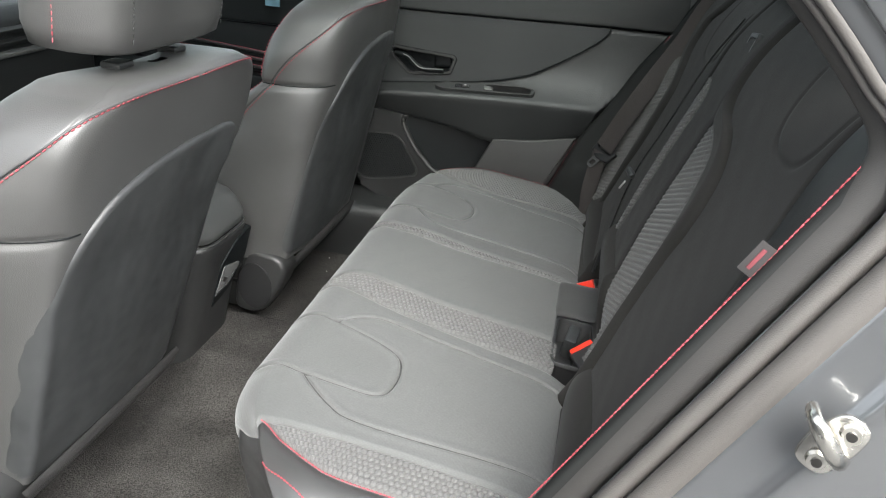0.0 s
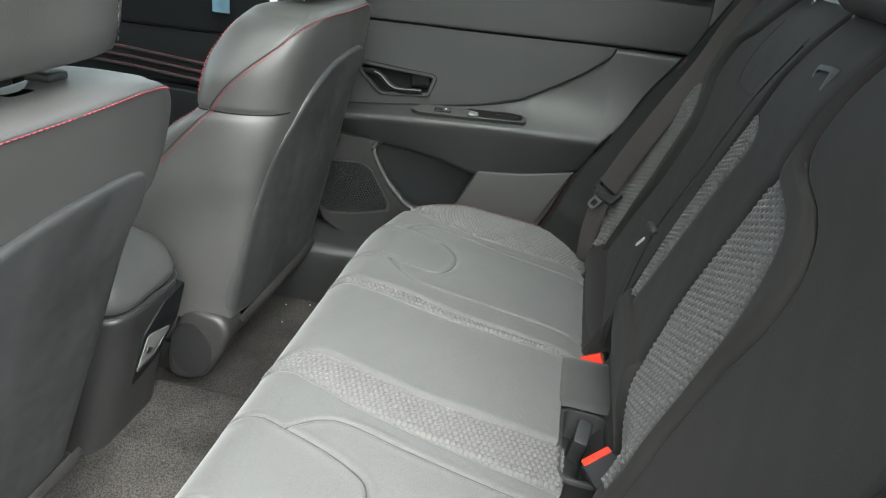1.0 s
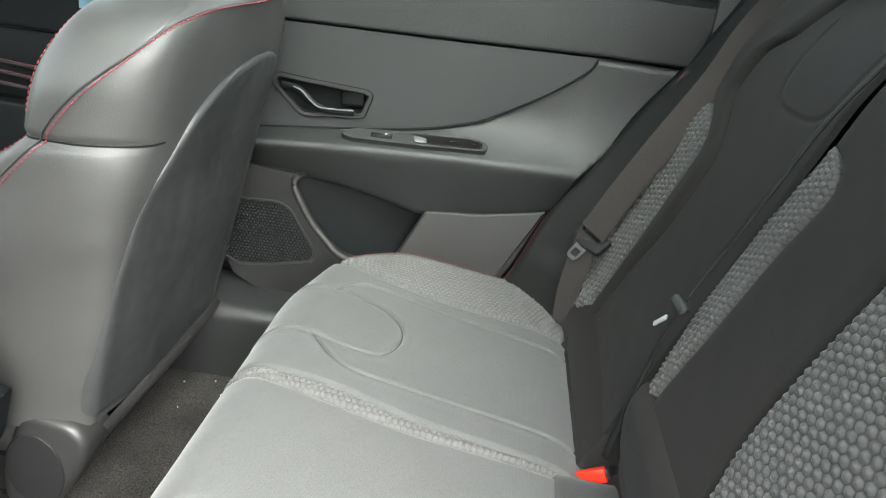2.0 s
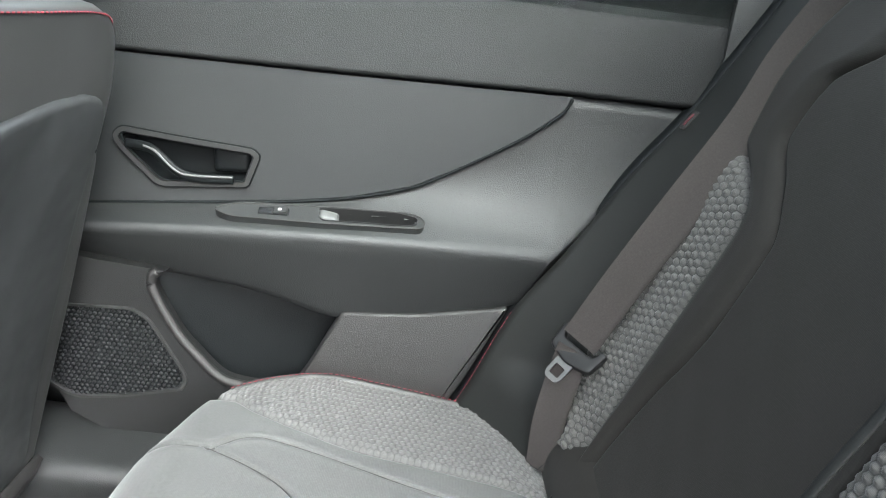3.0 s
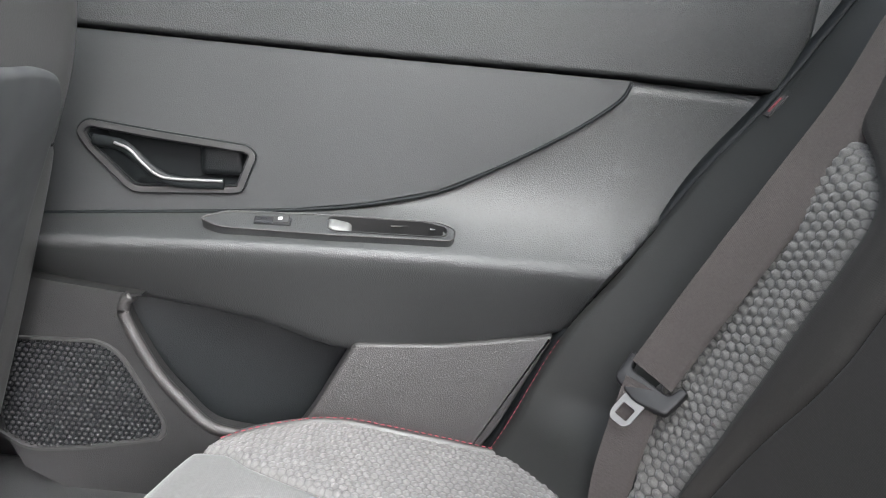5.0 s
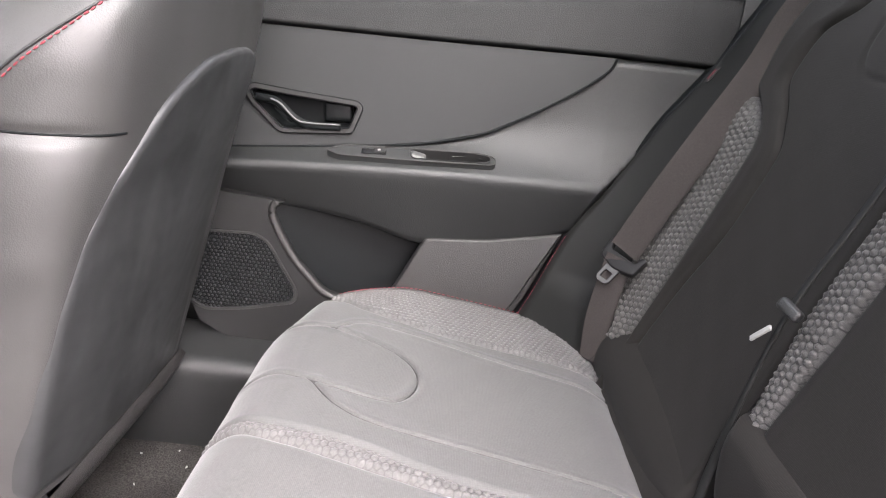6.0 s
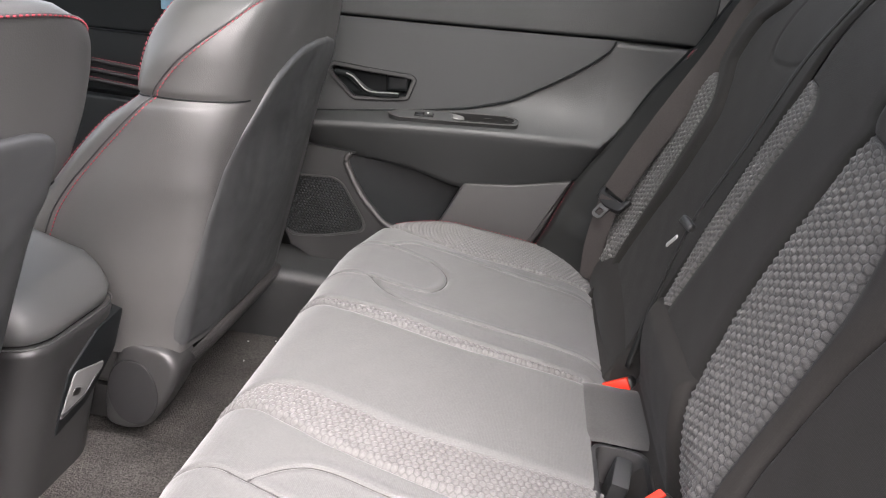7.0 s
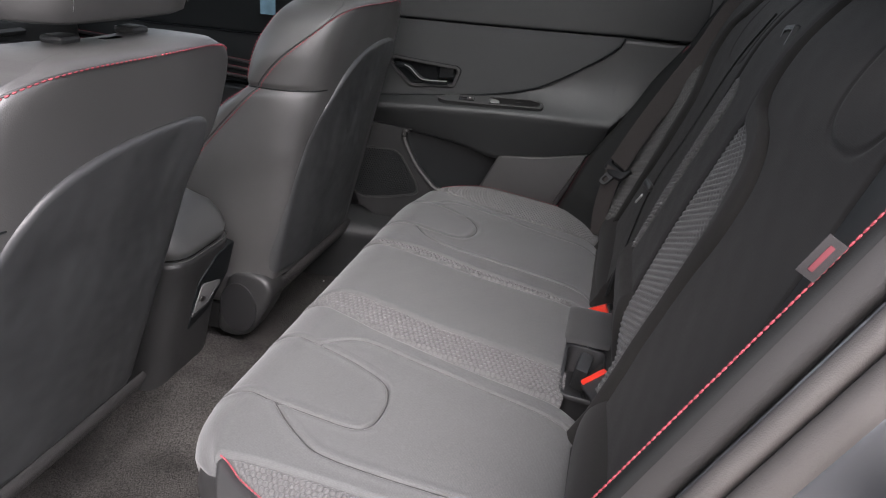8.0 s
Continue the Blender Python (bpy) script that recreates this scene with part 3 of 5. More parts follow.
bolster("bolster", B_RED_N, -1, 0.575)
bolster("bolster", B_RED_F, 1, 2.005)
us = np.linspace(-0.401, 0.07, 60)
stitches("stitching", cushion(us, B_RED_N(us) - 0.005, 0 * us + 0.0012), THREAD, bench, 0.0052, 0.0008, 0.0013, "red thread stitching")
us = np.linspace(-0.40, 0.05, 60)
stitches("stitching", cushion(us, B_RED_F(us) + 0.006, 0 * us + 0.0009), THREAD, bench, 0.0055, 0.003, 0.0007, label="red thread stitching")
low = []
for u, y in catmull([(-0.432, 0.642), (-0.42, 0.636), (-0.385, 0.622), (-0.354, 0.609), (-0.307, 0.596), (-0.25, 0.590), (-0.10, 0.586), (0.08, 0.584)], 8):
    e = float(B_RED_N(u))
    low.append(cushion(np.array(u), y, 0.0012 - 0.05 * (1 - math.sqrt(max(1 - ((e - y) / (e - 0.575)) ** 2, 0)))))
stitches("stitching", np.array(low), THREAD, bench, 0.0052, 0.0008, 0.0013, "red thread stitching")
for s, (a, b) in {"near_u": (4, -4), "near_out": (0, None), "near_in": (0, None), "far_u": (4, -4), "far_in": (0, None), "far_out": (0, None)}.items():
    q = SEAMS[s][a:b]
    q = q[q[:, 0] < 0.055]
    tube("seam_cord", resample(cushion(q[:, 0], q[:, 1], 0 * q[:, 0] - 0.0032), 0.006), 0.0012, SEAMLINE, bench, sides=6)
    stitches("seam_thread", cushion(q[:, 0], q[:, 1] + 0.004, 0 * q[:, 0] + 0.0004), GREYTHREAD, bench, 0.0035, 0.002, 0.0005)
# closing core under the cloth
part("core", rbox((0.40, 1.00, 0.24), (-0.14, 1.30, 0.255), 0.03), DARKP, bench)

# ---------------------------------------------------------------- rear seat back
def back_x(z, y=None):
    x = 0.070 + 0.35 * (z - 0.46)
    x = x + np.clip(z - 0.94, 0, 1) ** 2 * 2.2
    return x - np.clip(0.46 - z, 0, 1) * 0.15


def back_panel(name, lo, hi, z0, z1, mat, parent, res, label="", hexes=0.0, lines=(), lift=0.0, tilt=0.0, cap=False):
    zs = np.linspace(z0, z1, max(int((z1 - z0) / res), 4))
    wide = float(np.max(hi(zs) - lo(zs)))
    vs = np.linspace(0, 1, max(int(wide / res), 4))
    Z, V = np.meshgrid(zs, vs, indexing="ij")
    L, H = lo(Z), hi(Z)
    Y = L + (H - L) * V
    d = np.minimum(Y - L, H - Y)
    if cap:
        d = np.minimum(d, z1 - Z)
    h = tilt * V ** 1.3 + lift * (1 - np.clip(1 - d / 0.03, 0, 1) ** 2) - 0.006 * np.clip(1 - d / 0.009, 0, 1) ** 2 + wrinkle(Y, Z, 0.0002)
    for ln in lines:
        g = near_line(np.stack([Y, Z], -1), ln)
        h -= 0.0026 * np.exp(-(g / 0.003) ** 2)
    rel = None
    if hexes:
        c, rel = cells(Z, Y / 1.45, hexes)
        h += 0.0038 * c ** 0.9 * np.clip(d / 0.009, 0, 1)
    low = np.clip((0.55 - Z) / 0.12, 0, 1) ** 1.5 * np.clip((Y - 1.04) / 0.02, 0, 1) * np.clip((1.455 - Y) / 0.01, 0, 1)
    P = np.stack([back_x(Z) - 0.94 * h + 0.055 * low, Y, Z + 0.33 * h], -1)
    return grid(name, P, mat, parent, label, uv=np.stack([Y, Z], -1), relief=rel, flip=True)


S2 = run((0.36, 1.79), (0.517, 1.77), (0.60, 1.75), (0.716, 1.713), (0.804, 1.709), (0.86, 1.752), (0.911, 1.805), (0.967, 1.795), (1.003, 1.745), (1.12, 1.70))
FM = run((0.36, 1.81), (0.50, 1.805), (0.60, 1.796), (0.70, 1.789), (0.80, 1.782), (0.825, 1.79), (0.853, 1.822), (0.897, 1.892), (1.12, 1.91))
FO = run((0.36, 1.88), (0.485, 1.85), (0.535, 1.914), (0.66, 1.916), (0.74, 1.913), (0.814, 1.904), (0.897, 1.893), (1.12, 1.91))
MM_O = run((0.36, 1.44), (0.57, 1.438), (0.68, 1.450), (0.806, 1.442), (0.905, 1.424), (1.12, 1.42))
MM_I = run((0.36, 1.40), (0.57, 1.40), (0.674, 1.388), (0.786, 1.377), (0.87, 1.36), (0.905, 1.39), (0.912, 1.42), (1.12, 1.42))
NM_L = run((0.36, 1.10), (0.52, 1.15), (0.555, 1.175), (0.60, 1.19), (0.69, 1.206), (0.76, 1.202), (0.81, 1.197), (0.86, 1.190), (0.883, 1.180), (0.90, 1.192), (1.12, 1.207))
NM_R = run((0.36, 1.01), (0.534, 1.01), (0.58, 1.015), (0.68, 1.012), (0.74, 1.015), (0.80, 1.030), (0.85, 1.060), (0.87, 1.105), (0.883, 1.175), (0.90, 1.190), (1.12, 1.205))
NS = run((0.36, 0.965), (0.54, 0.970), (0.60, 0.978), (0.70, 0.972), (0.78, 0.955), (0.83, 0.962), (0.865, 0.99), (0.89, 1.04), (0.907, 1.12), (0.93, 1.155), (0.955, 1.165), (1.0, 1.175), (1.12, 1.185))
NMO = run((0.36, 0.69), (0.60, 0.67), (0.75, 0.672), (0.85, 0.68), (0.95, 0.688), (1.12, 0.698))
Z0, Z1 = 0.36, 1.10

back_far = thing("rear_seat_back", "smaller dark brown-grey cloth rear seat back with leather edge", "car seat", "rear seat backs")
back_near = thing("rear_seat_back", "larger dark grey cloth rear seat back with embossed bands", "car seat", "rear seat backs")
U_FAR = catmull([(1.47, 1.02), (1.475, 0.95), (1.50, 0.922), (1.56, 0.915), (1.62, 0.92), (1.648, 0.94), (1.66, 0.98), (1.665, 1.03)], 6)
U_NEAR = catmull([(0.90, 1.02), (0.872, 0.958), (0.84, 0.935), (0.79, 0.93), (0.745, 0.94), (0.72, 0.97), (0.71, 1.03)], 6)

OUT_F = run((0.3, 1.455), (1.2, 1.435))
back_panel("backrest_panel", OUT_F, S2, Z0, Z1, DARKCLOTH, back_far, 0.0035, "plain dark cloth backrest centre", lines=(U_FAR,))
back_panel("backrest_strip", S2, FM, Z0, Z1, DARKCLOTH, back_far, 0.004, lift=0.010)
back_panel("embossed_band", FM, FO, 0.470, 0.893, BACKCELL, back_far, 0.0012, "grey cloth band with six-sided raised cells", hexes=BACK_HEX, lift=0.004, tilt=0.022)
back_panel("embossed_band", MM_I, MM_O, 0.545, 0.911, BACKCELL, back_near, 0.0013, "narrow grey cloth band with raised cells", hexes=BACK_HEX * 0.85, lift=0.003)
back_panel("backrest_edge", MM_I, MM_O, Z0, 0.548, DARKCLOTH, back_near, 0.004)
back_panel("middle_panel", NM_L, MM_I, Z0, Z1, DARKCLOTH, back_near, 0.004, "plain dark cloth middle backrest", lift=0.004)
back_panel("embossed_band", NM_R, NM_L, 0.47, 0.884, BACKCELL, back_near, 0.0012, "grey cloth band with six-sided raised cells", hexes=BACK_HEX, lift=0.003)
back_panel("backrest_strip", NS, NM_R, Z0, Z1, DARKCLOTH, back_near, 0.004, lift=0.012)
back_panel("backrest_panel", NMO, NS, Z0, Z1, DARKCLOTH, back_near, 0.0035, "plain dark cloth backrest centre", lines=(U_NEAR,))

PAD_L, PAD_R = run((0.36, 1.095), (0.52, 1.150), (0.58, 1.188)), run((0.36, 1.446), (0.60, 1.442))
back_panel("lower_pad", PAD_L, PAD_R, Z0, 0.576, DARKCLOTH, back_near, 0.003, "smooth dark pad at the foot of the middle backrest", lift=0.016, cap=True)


def edge_x(z):
    """The front edge of the leather wing beside the door."""
    return np.minimum(0.031 + (z - 0.567) * 0.52, back_x(z) + 0.01)


FAR_EDGE = run((0.36, -0.115), (0.464, -0.064), (0.60, -0.009), (0.693, 0.050), (0.814, 0.120), (0.901, 0.180), (0.975, 0.222), (1.12, 0.30))


def wing(name, start, ye, parent, sign, edge, ahead=0.0):
    zs = np.linspace(0.42, 1.10, 80)
    rows = []
    for z in zs:
        a, b = np.array([back_x(z) - ahead, float(start(z))]), np.array([float(edge(z)), ye])
        row = []
        for t in np.linspace(0, 1, 12):
            bul = 0.005 * math.sin(math.pi * t) - 0.006 * (t == 0)
            q = a + (b - a) * np.array([t ** 1.35, t])
            row.append((q[0] - bul, q[1], z))
        row += [(b[0] + 0.006, ye + sign * 0.008, z), (b[0] + 0.03, ye + sign * 0.014, z), (b[0] + 0.09, ye + sign * 0.016, z)]
        rows.append(row)
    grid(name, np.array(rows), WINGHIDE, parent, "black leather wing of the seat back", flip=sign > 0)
    q = np.array([(float(edge(z)) - 0.001, ye - sign * 0.004, z) for z in np.linspace(0.43, 1.09 if sign < 0 else 0.60, 120)])
    stitches("stitching", q, THREAD, parent, 0.0062 if sign < 0 else 0.0055, 0.0006 if sign < 0 else 0.0025, 0.0013 if sign < 0 else 0.0005, "red thread stitching")


wing("wing", FO, 1.985, back_far, 1, FAR_EDGE, 0.016)
wing("wing", NMO, 0.590, back_near, -1, edge_x)
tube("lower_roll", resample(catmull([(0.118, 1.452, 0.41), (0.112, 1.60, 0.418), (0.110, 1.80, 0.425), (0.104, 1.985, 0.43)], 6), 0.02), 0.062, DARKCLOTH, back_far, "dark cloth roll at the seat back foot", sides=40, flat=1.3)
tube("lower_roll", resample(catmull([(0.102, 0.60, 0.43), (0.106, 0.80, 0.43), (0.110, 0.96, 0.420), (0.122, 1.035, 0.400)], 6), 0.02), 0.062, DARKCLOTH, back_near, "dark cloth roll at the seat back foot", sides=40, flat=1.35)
part("shell", rbox((0.05, 0.62, 0.80), (0.235, 1.72, 0.74), 0.01, (0, 19.3, 0)), DARKP, back_far)
part("shell", rbox((0.05, 0.84, 0.80), (0.235, 1.01, 0.74), 0.01, (0, 19.3, 0)), DARKP, back_near)

# ---------------------------------------------------------------- front seats
DS = run((0.25, 0.27), (0.557, 0.232), (0.613, 0.209), (0.664, 0.177), (0.719, 0.139), (0.766, 0.106), (0.81, 0.082), (0.853, 0.056), (0.90, 0.024), (0.92, 0.012), (0.95, 0.008))
DF = run((0.25, 0.34), (0.56, 0.30), (0.662, 0.25), (0.727, 0.205), (0.767, 0.165), (0.806, 0.168), (0.85, 0.165), (0.90, 0.15), (0.925, 0.14), (0.95, 0.13))
W_OF = run((0.25, 0.90), (0.40, 0.93), (0.60, 0.98), (0.74, 1.0), (0.775, 0.985), (0.83, 1.0), (0.87, 0.97), (0.90, 0.92), (0.918, 0.86), (0.930, 0.78), (0.938, 0.68))
SEAT_TOP = 0.938


def seat_section(z, tuck=0.0, spread=0.0):
    """The outline of a front seat's back at the height z: across, and forward from its rear face."""
    s, f = float(DS(z)), float(DF(z))
    k = min(s / 0.10, 1)
    q = tuck * min(max((0.79 - z) / 0.05, 0), 1)
    r = [(0.0, -0.004), (0.12, -0.002), (0.205, 0.002), (0.240, 0.010 + 0.010 * k), (0.252 + 0.016 * k, 0.018 + 0.5 * s), (0.258 + 0.020 * k, 0.024 + s * 0.98), (0.260 + 0.012 * k, 0.02 + (s + f) / 2), (0.240, f), (0.19, f - 0.008), (0.12, 0.8 * f), (0.0, 0.75 * f)]
    p = r + [(-a, b) for a, b in r[-2:0:-1]]
    for i, w in ((2, 0.7), (3, 1.0), (4, 0.6), (5, 0.2)):
        p[i] = (p[i][0] - q * w, p[i][1])
    near = min(max((0.82 - z) / 0.18, 0), 1) if spread else 0
    for i, w, deep in ((18, 0.2, 0.007), (17, 0.55, 0.012), (16, 0.45, 0.02)):
        p[i] = (p[i][0] - w * spread * near, p[i][1] + deep * near)
    return catmull(p, 6, True) * np.array([float(W_OF(z)), 1.0])


NS_ = 120


def front_seat(yc, x8, slope, dz, wide, lean, narrow, label, outline=None, tuck=0.0, spread=0.0):
    """yc: its middle; x8 and slope: where its rear face stands at 0.8 m and how it leans; dz: how much it is raised."""
    s = thing("front_seat", label, "car seat", "front seats")

    def rear(z):
        return x8 + slope * (z - 0.8)

    def middle(z):
        return yc - lean * (0.8 - z)

    def slim(z):
        return 1 - 0.5 * narrow - narrow * min(max((0.80 - z) / 0.3, 0), 1)

    def ring_of(z):
        q = seat_section(z, tuck, spread)
        w = 0.006 * math.exp(-((z - 0.770) / 0.007) ** 2)
        m = np.clip(np.abs(q[:, 0]) - 0.20, 0, 0.03) / 0.03
        return q * (1 - (w * 4 * m)[:, None])

    def at(k, z, out=0.0):
        q = ring_of(z)
        i, f = int(math.floor(k)), k - math.floor(k)
        p = q[i % NS_] * (1 - f) + q[(i + 1) % NS_] * f
        d = q[(i + 1) % NS_] - q[(i - 1) % NS_]
        n = np.array([d[1], -d[0]]) / (np.linalg.norm(d) + 1e-9)
        p = p + n * out
        return np.array([rear(z) - p[1], middle(z) + p[0] * slim(z), z + dz])

    def seam(knots, side, out):
        """A line on the seat through knots of (place round the section, height)."""
        kz = catmull(knots, 12)
        return np.array([at(k if side > 0 else NS_ - k, z, out) for k, z in kz])

    zs = np.r_[np.linspace(0.325, 0.74, 34), np.linspace(0.75, 0.80, 14), np.linspace(0.81, 0.90, 10), np.linspace(0.905, SEAT_TOP, 14)]
    rows = []
    for z in zs:
        q = ring_of(z)
        crease = 0.0008 * np.sin(q[:, 0] * 60 + z * 25) * np.sin(z * 47 + q[:, 1] * 50)
        r = np.stack([rear(z) - q[:, 1] - crease * 0.5, middle(z) + q[:, 0] * slim(z) + crease, np.full(NS_, z + dz)], 1)
        rows.append(np.vstack([r, r[:1]]))
    top = rows[-1].copy()
    c = top.mean(axis=0)
    for f, up in ((0.93, 0.006), (0.8, 0.010), (0.5, 0.013), (0.1, 0.014)):
        q = c + (top - c) * np.array([f, f, 1])
        q[:, 2] = SEAT_TOP + dz + up
        rows.append(q)
    grid("backrest", np.array(rows), GREYLEATHER, s, "dark grey leather backrest", flip=True)
    # hard back panel with a rounded rim
    out = rounded([(-0.9 * wide, 0.335), (0.9 * wide, 0.335), (wide, 0.62), (0.98 * wide, 0.74), (0.6 * wide, 0.825), (-0.6 * wide, 0.825), (-0.98 * wide, 0.74), (-wide, 0.62)], 0.075, 6)
    if outline:
        out = rounded(outline, 0.03, 5)
    ring = np.array(out + out[:1])
    top_z, foot_z = ring[:, 1].max(), ring[:, 1].min()
    rows = []
    for u in np.linspace(0.0, 1, 110):
        z = top_z - 0.0004 - (top_z - foot_z - 0.0008) * u ** 1.5
        p, q = ring[:-1], ring[1:]
        cut = (p[:, 1] - z) * (q[:, 1] - z) <= 0
        p, q = p[cut], q[cut]
        c = p[:, 0] + (q[:, 0] - p[:, 0]) * (z - p[:, 1]) / (q[:, 1] - p[:, 1] + 1e-9)
        sec = seat_section(z, tuck, spread)
        sec = np.vstack([sec[NS_ - 30:], sec[:31]])
        a, b = sec[:31], sec[30:]  # the sheet ends before the seat turns to its sides
        l_, r_ = max(c.min(), float(np.interp(-0.036, -a[:, 1], a[:, 0]))), min(c.max(), float(np.interp(0.036, b[:, 1], b[:, 0])))
        y = l_ + (r_ - l_) * (0.5 - 0.5 * np.cos(np.linspace(0, math.pi, 72)))
        d = np.minimum(near_line(np.stack([y, 0 * y + z], -1)[None], ring)[0], np.minimum(y - l_, r_ - y))
        sec = sec[np.argsort(sec[:, 0])]
        g = np.minimum(np.interp(y, sec[:, 0], sec[:, 1]), 0.06)
        h = (0.005 + 0.006 * min(max((z - 0.70) / 0.12, 0), 1)) * np.sqrt(np.clip(1 - (1 - np.clip(d / 0.010, 0, 1)) ** 2, 0, 1)) - 0.0015
        h = h + 0.0016 * np.sin(y * 21 + z * 4 + yc) * np.sin(z * 9 + y * 7) * np.clip(d / 0.05, 0, 1)
        rows.append(np.stack([rear(z) - g + h, middle(z) + y * slim(z), 0 * y + z + dz], -1))
    grid("back_panel", np.array(rows), PANEL, s, "smooth dark grey moulded back panel", flip=True)
    V = []
    for y in np.linspace(-0.238, 0.20, 25):
        e = 1 - 0.25 * (min(abs(y), 0.2) / 0.2) ** 4
        V.append([(rear(z) + o, middle(z) + y * slim(z) * (1 if z > 0.3 else 0.97), z + dz) for z, o in ((0.335, 0.004), (0.328, 0.018 * e), (0.30, 0.012 * e), (0.265, -0.010), (0.245, -0.035), (0.24, -0.06))])
    grid("valance", np.array(V), PALEP, s, "grey lower edge of the back panel")
    for side in (1, -1):
        line = ((30, 0.33), (30, 0.45), (30, 0.56), (30, 0.66), (30, 0.72), (30, 0.77), (30, 0.81), (29, 0.85), (27, 0.885), (24, 0.908), (20, 0.922), (15, 0.932), (10, 0.937), (5, 0.938), (0, 0.938))
        stitches("stitching", seam(line, side, 0.0016), THREAD, s, 0.0055, 0.0022, 0.0011, "red thread stitching")
        tube("piping", resample(seam([(k + 1.1, z) for k, z in line], side, 0.0006), 0.008), 0.0016, DARKP, s, sides=6)
        tube("cross_seam", seam([(k, 0.770) for k in range(12, 46, 3)], side, 0.0002), 0.0015, BLACKSHADE, s, sides=6)
        line = ((40, 0.40), (40, 0.56), (40, 0.66), (41, 0.73), (41, 0.80), (42, 0.86), (43, 0.90), (44, 0.925))
        stitches("stitching", seam(line, side, 0.0016), THREAD, s, 0.0055, 0.0024, 0.0010, "red thread stitching")
    part("seat_base", rbox((0.50, 0.46, 0.15), (rear(0.3) - 0.36, yc, 0.31), 0.04, seg=3), GREYLEATHER, s, "dark grey leather seat cushion")
    for side in (-1,):
        o = rounded([(-0.072, -0.085), (-0.03, -0.095), (0.013, -0.08), (0.058, 0.0), (0.071, 0.047), (0.05, 0.076), (-0.011, 0.087), (-0.037, 0.077), (-0.069, -0.02)], 0.02, 4)
        m = axes((rear(0.3) - 0.070, yc + side * 0.262, 0.27), (-side, 0, 0), (0, 0, 1))
        part("hinge_cover", prism([(-side * a, b) for a, b in o], 0.07, m, 0.014, 4), DARKP, s, "rounded black plastic hinge cover")
        o = [(0.046 * math.cos(g) - 0.014, 0.064 * math.sin(g) - 0.012) for g in np.linspace(0, 2 * math.pi, 28, endpoint=False)]
        part("hinge_cap", prism(o, 0.006, axes((rear(0.3) - 0.070, yc + side * 0.2645, 0.27), (-side, 0, 0), (0, 0, 1)), 0.002), GRILLE, s, "flat hinge cap")
        part("rail", rbox((0.55, 0.04, 0.07), (rear(0.3) - 0.36, yc + side * 0.2, 0.20), 0.006), DARKP, s)
    # head restraint: cushion, posts and sleeves
    hx, hz = rear(0.95) - 0.075, 1.070 + dz
    rows = []
    for z, k in ((-0.090, 0.35), (-0.093, 0.85), (-0.088, 0.96), (-0.06, 1.02), (0.0, 1.03), (0.06, 1.0), (0.09, 0.88), (0.10, 0.5), (0.102, 0.1)):
        o = catmull([(0.062, 0.0), (0.060, 0.09), (0.045, 0.132), (0.0, 0.148), (-0.06, 0.138), (-0.09, 0.10), (-0.07, 0.0), (-0.09, -0.10), (-0.06, -0.138), (0.0, -0.148), (0.045, -0.132), (0.060, -0.09)], 6, True) * k
        r = [(hx + a + 0.12 * z, yc + b, hz + z) for a, b in o]
        rows.append(r + r[:1])
    grid("head_restraint", np.array(rows), GREYLEATHER, s, "dark grey leather head restraint")
    for y0, mt in ((-0.105, DARKP), (0.105, DARKP), (-0.146, THREAD), (0.146, THREAD)):
        xo = 0.059 if abs(y0) < 0.12 else -0.02
        stitches("stitching", [(hx + xo + 0.12 * z + 0.002, yc + y0 * 1.034, hz + z) for z in np.linspace(-0.075, 0.07, 30)], mt, s, 0.0055, 0.0022, 0.0009)
    for y in (-0.065, 0.065):
        tube("post", [(hx - 0.005, yc + y, 0.93 + dz), (hx - 0.005, yc + y, 1.01 + dz)], 0.006, STEEL, s, "bright steel post", sides=10)
        part("sleeve", rbox((0.03, 0.034, 0.010), (hx - 0.005, yc + y, 0.955 + dz), 0.005), TRIM, s)
    return s


DRIVER_PANEL = [(-0.24, 0.335), (0.208, 0.335), (0.198, 0.42), (0.188, 0.50), (0.186, 0.60), (0.183, 0.69), (0.185, 0.77), (0.172, 0.826), (0.13, 0.836), (0.05, 0.838), (-0.03, 0.834), (-0.10, 0.822), (-0.157, 0.80), (-0.194, 0.766), (-0.215, 0.724), (-0.233, 0.664), (-0.247, 0.59), (-0.252, 0.50)]
front_seat(0.84, -0.570, 0.33, -0.012, 0.235, 0.0, 0.02, "dark grey leather driver seat with red stitching and moulded back", DRIVER_PANEL, 0.05)
PASSENGER_PANEL = [(-0.245, 0.335), (0.18, 0.335), (0.168, 0.42), (0.165, 0.50), (0.172, 0.64), (0.185, 0.76), (0.192, 0.81), (0.175, 0.842), (0.127, 0.851), (0.048, 0.850), (-0.035, 0.840), (-0.083, 0.825), (-0.135, 0.797), (-0.176, 0.754), (-0.210, 0.709), (-0.232, 0.652), (-0.244, 0.587), (-0.248, 0.50), (-0.248, 0.42)]
front_seat(1.69, -0.548, 0.22, 0.008, 0.203, 0.0, 0.0, "dark grey leather passenger seat with red stitching and moulded back", PASSENGER_PANEL, 0.0, 0.05)

# ---------------------------------------------------------------- centre console
con = thing("centre_console", "black plastic centre console with a leather lid and rear charging panel", "console")


def console_ring(z, x0, x1, w, yc=1.255, r=0.06):
    o = rounded([(x0, yc - w), (x1, yc - w), (x1, yc + w), (x0, yc + w)], r, 8)
    return [(x, y, z) for x, y in o]


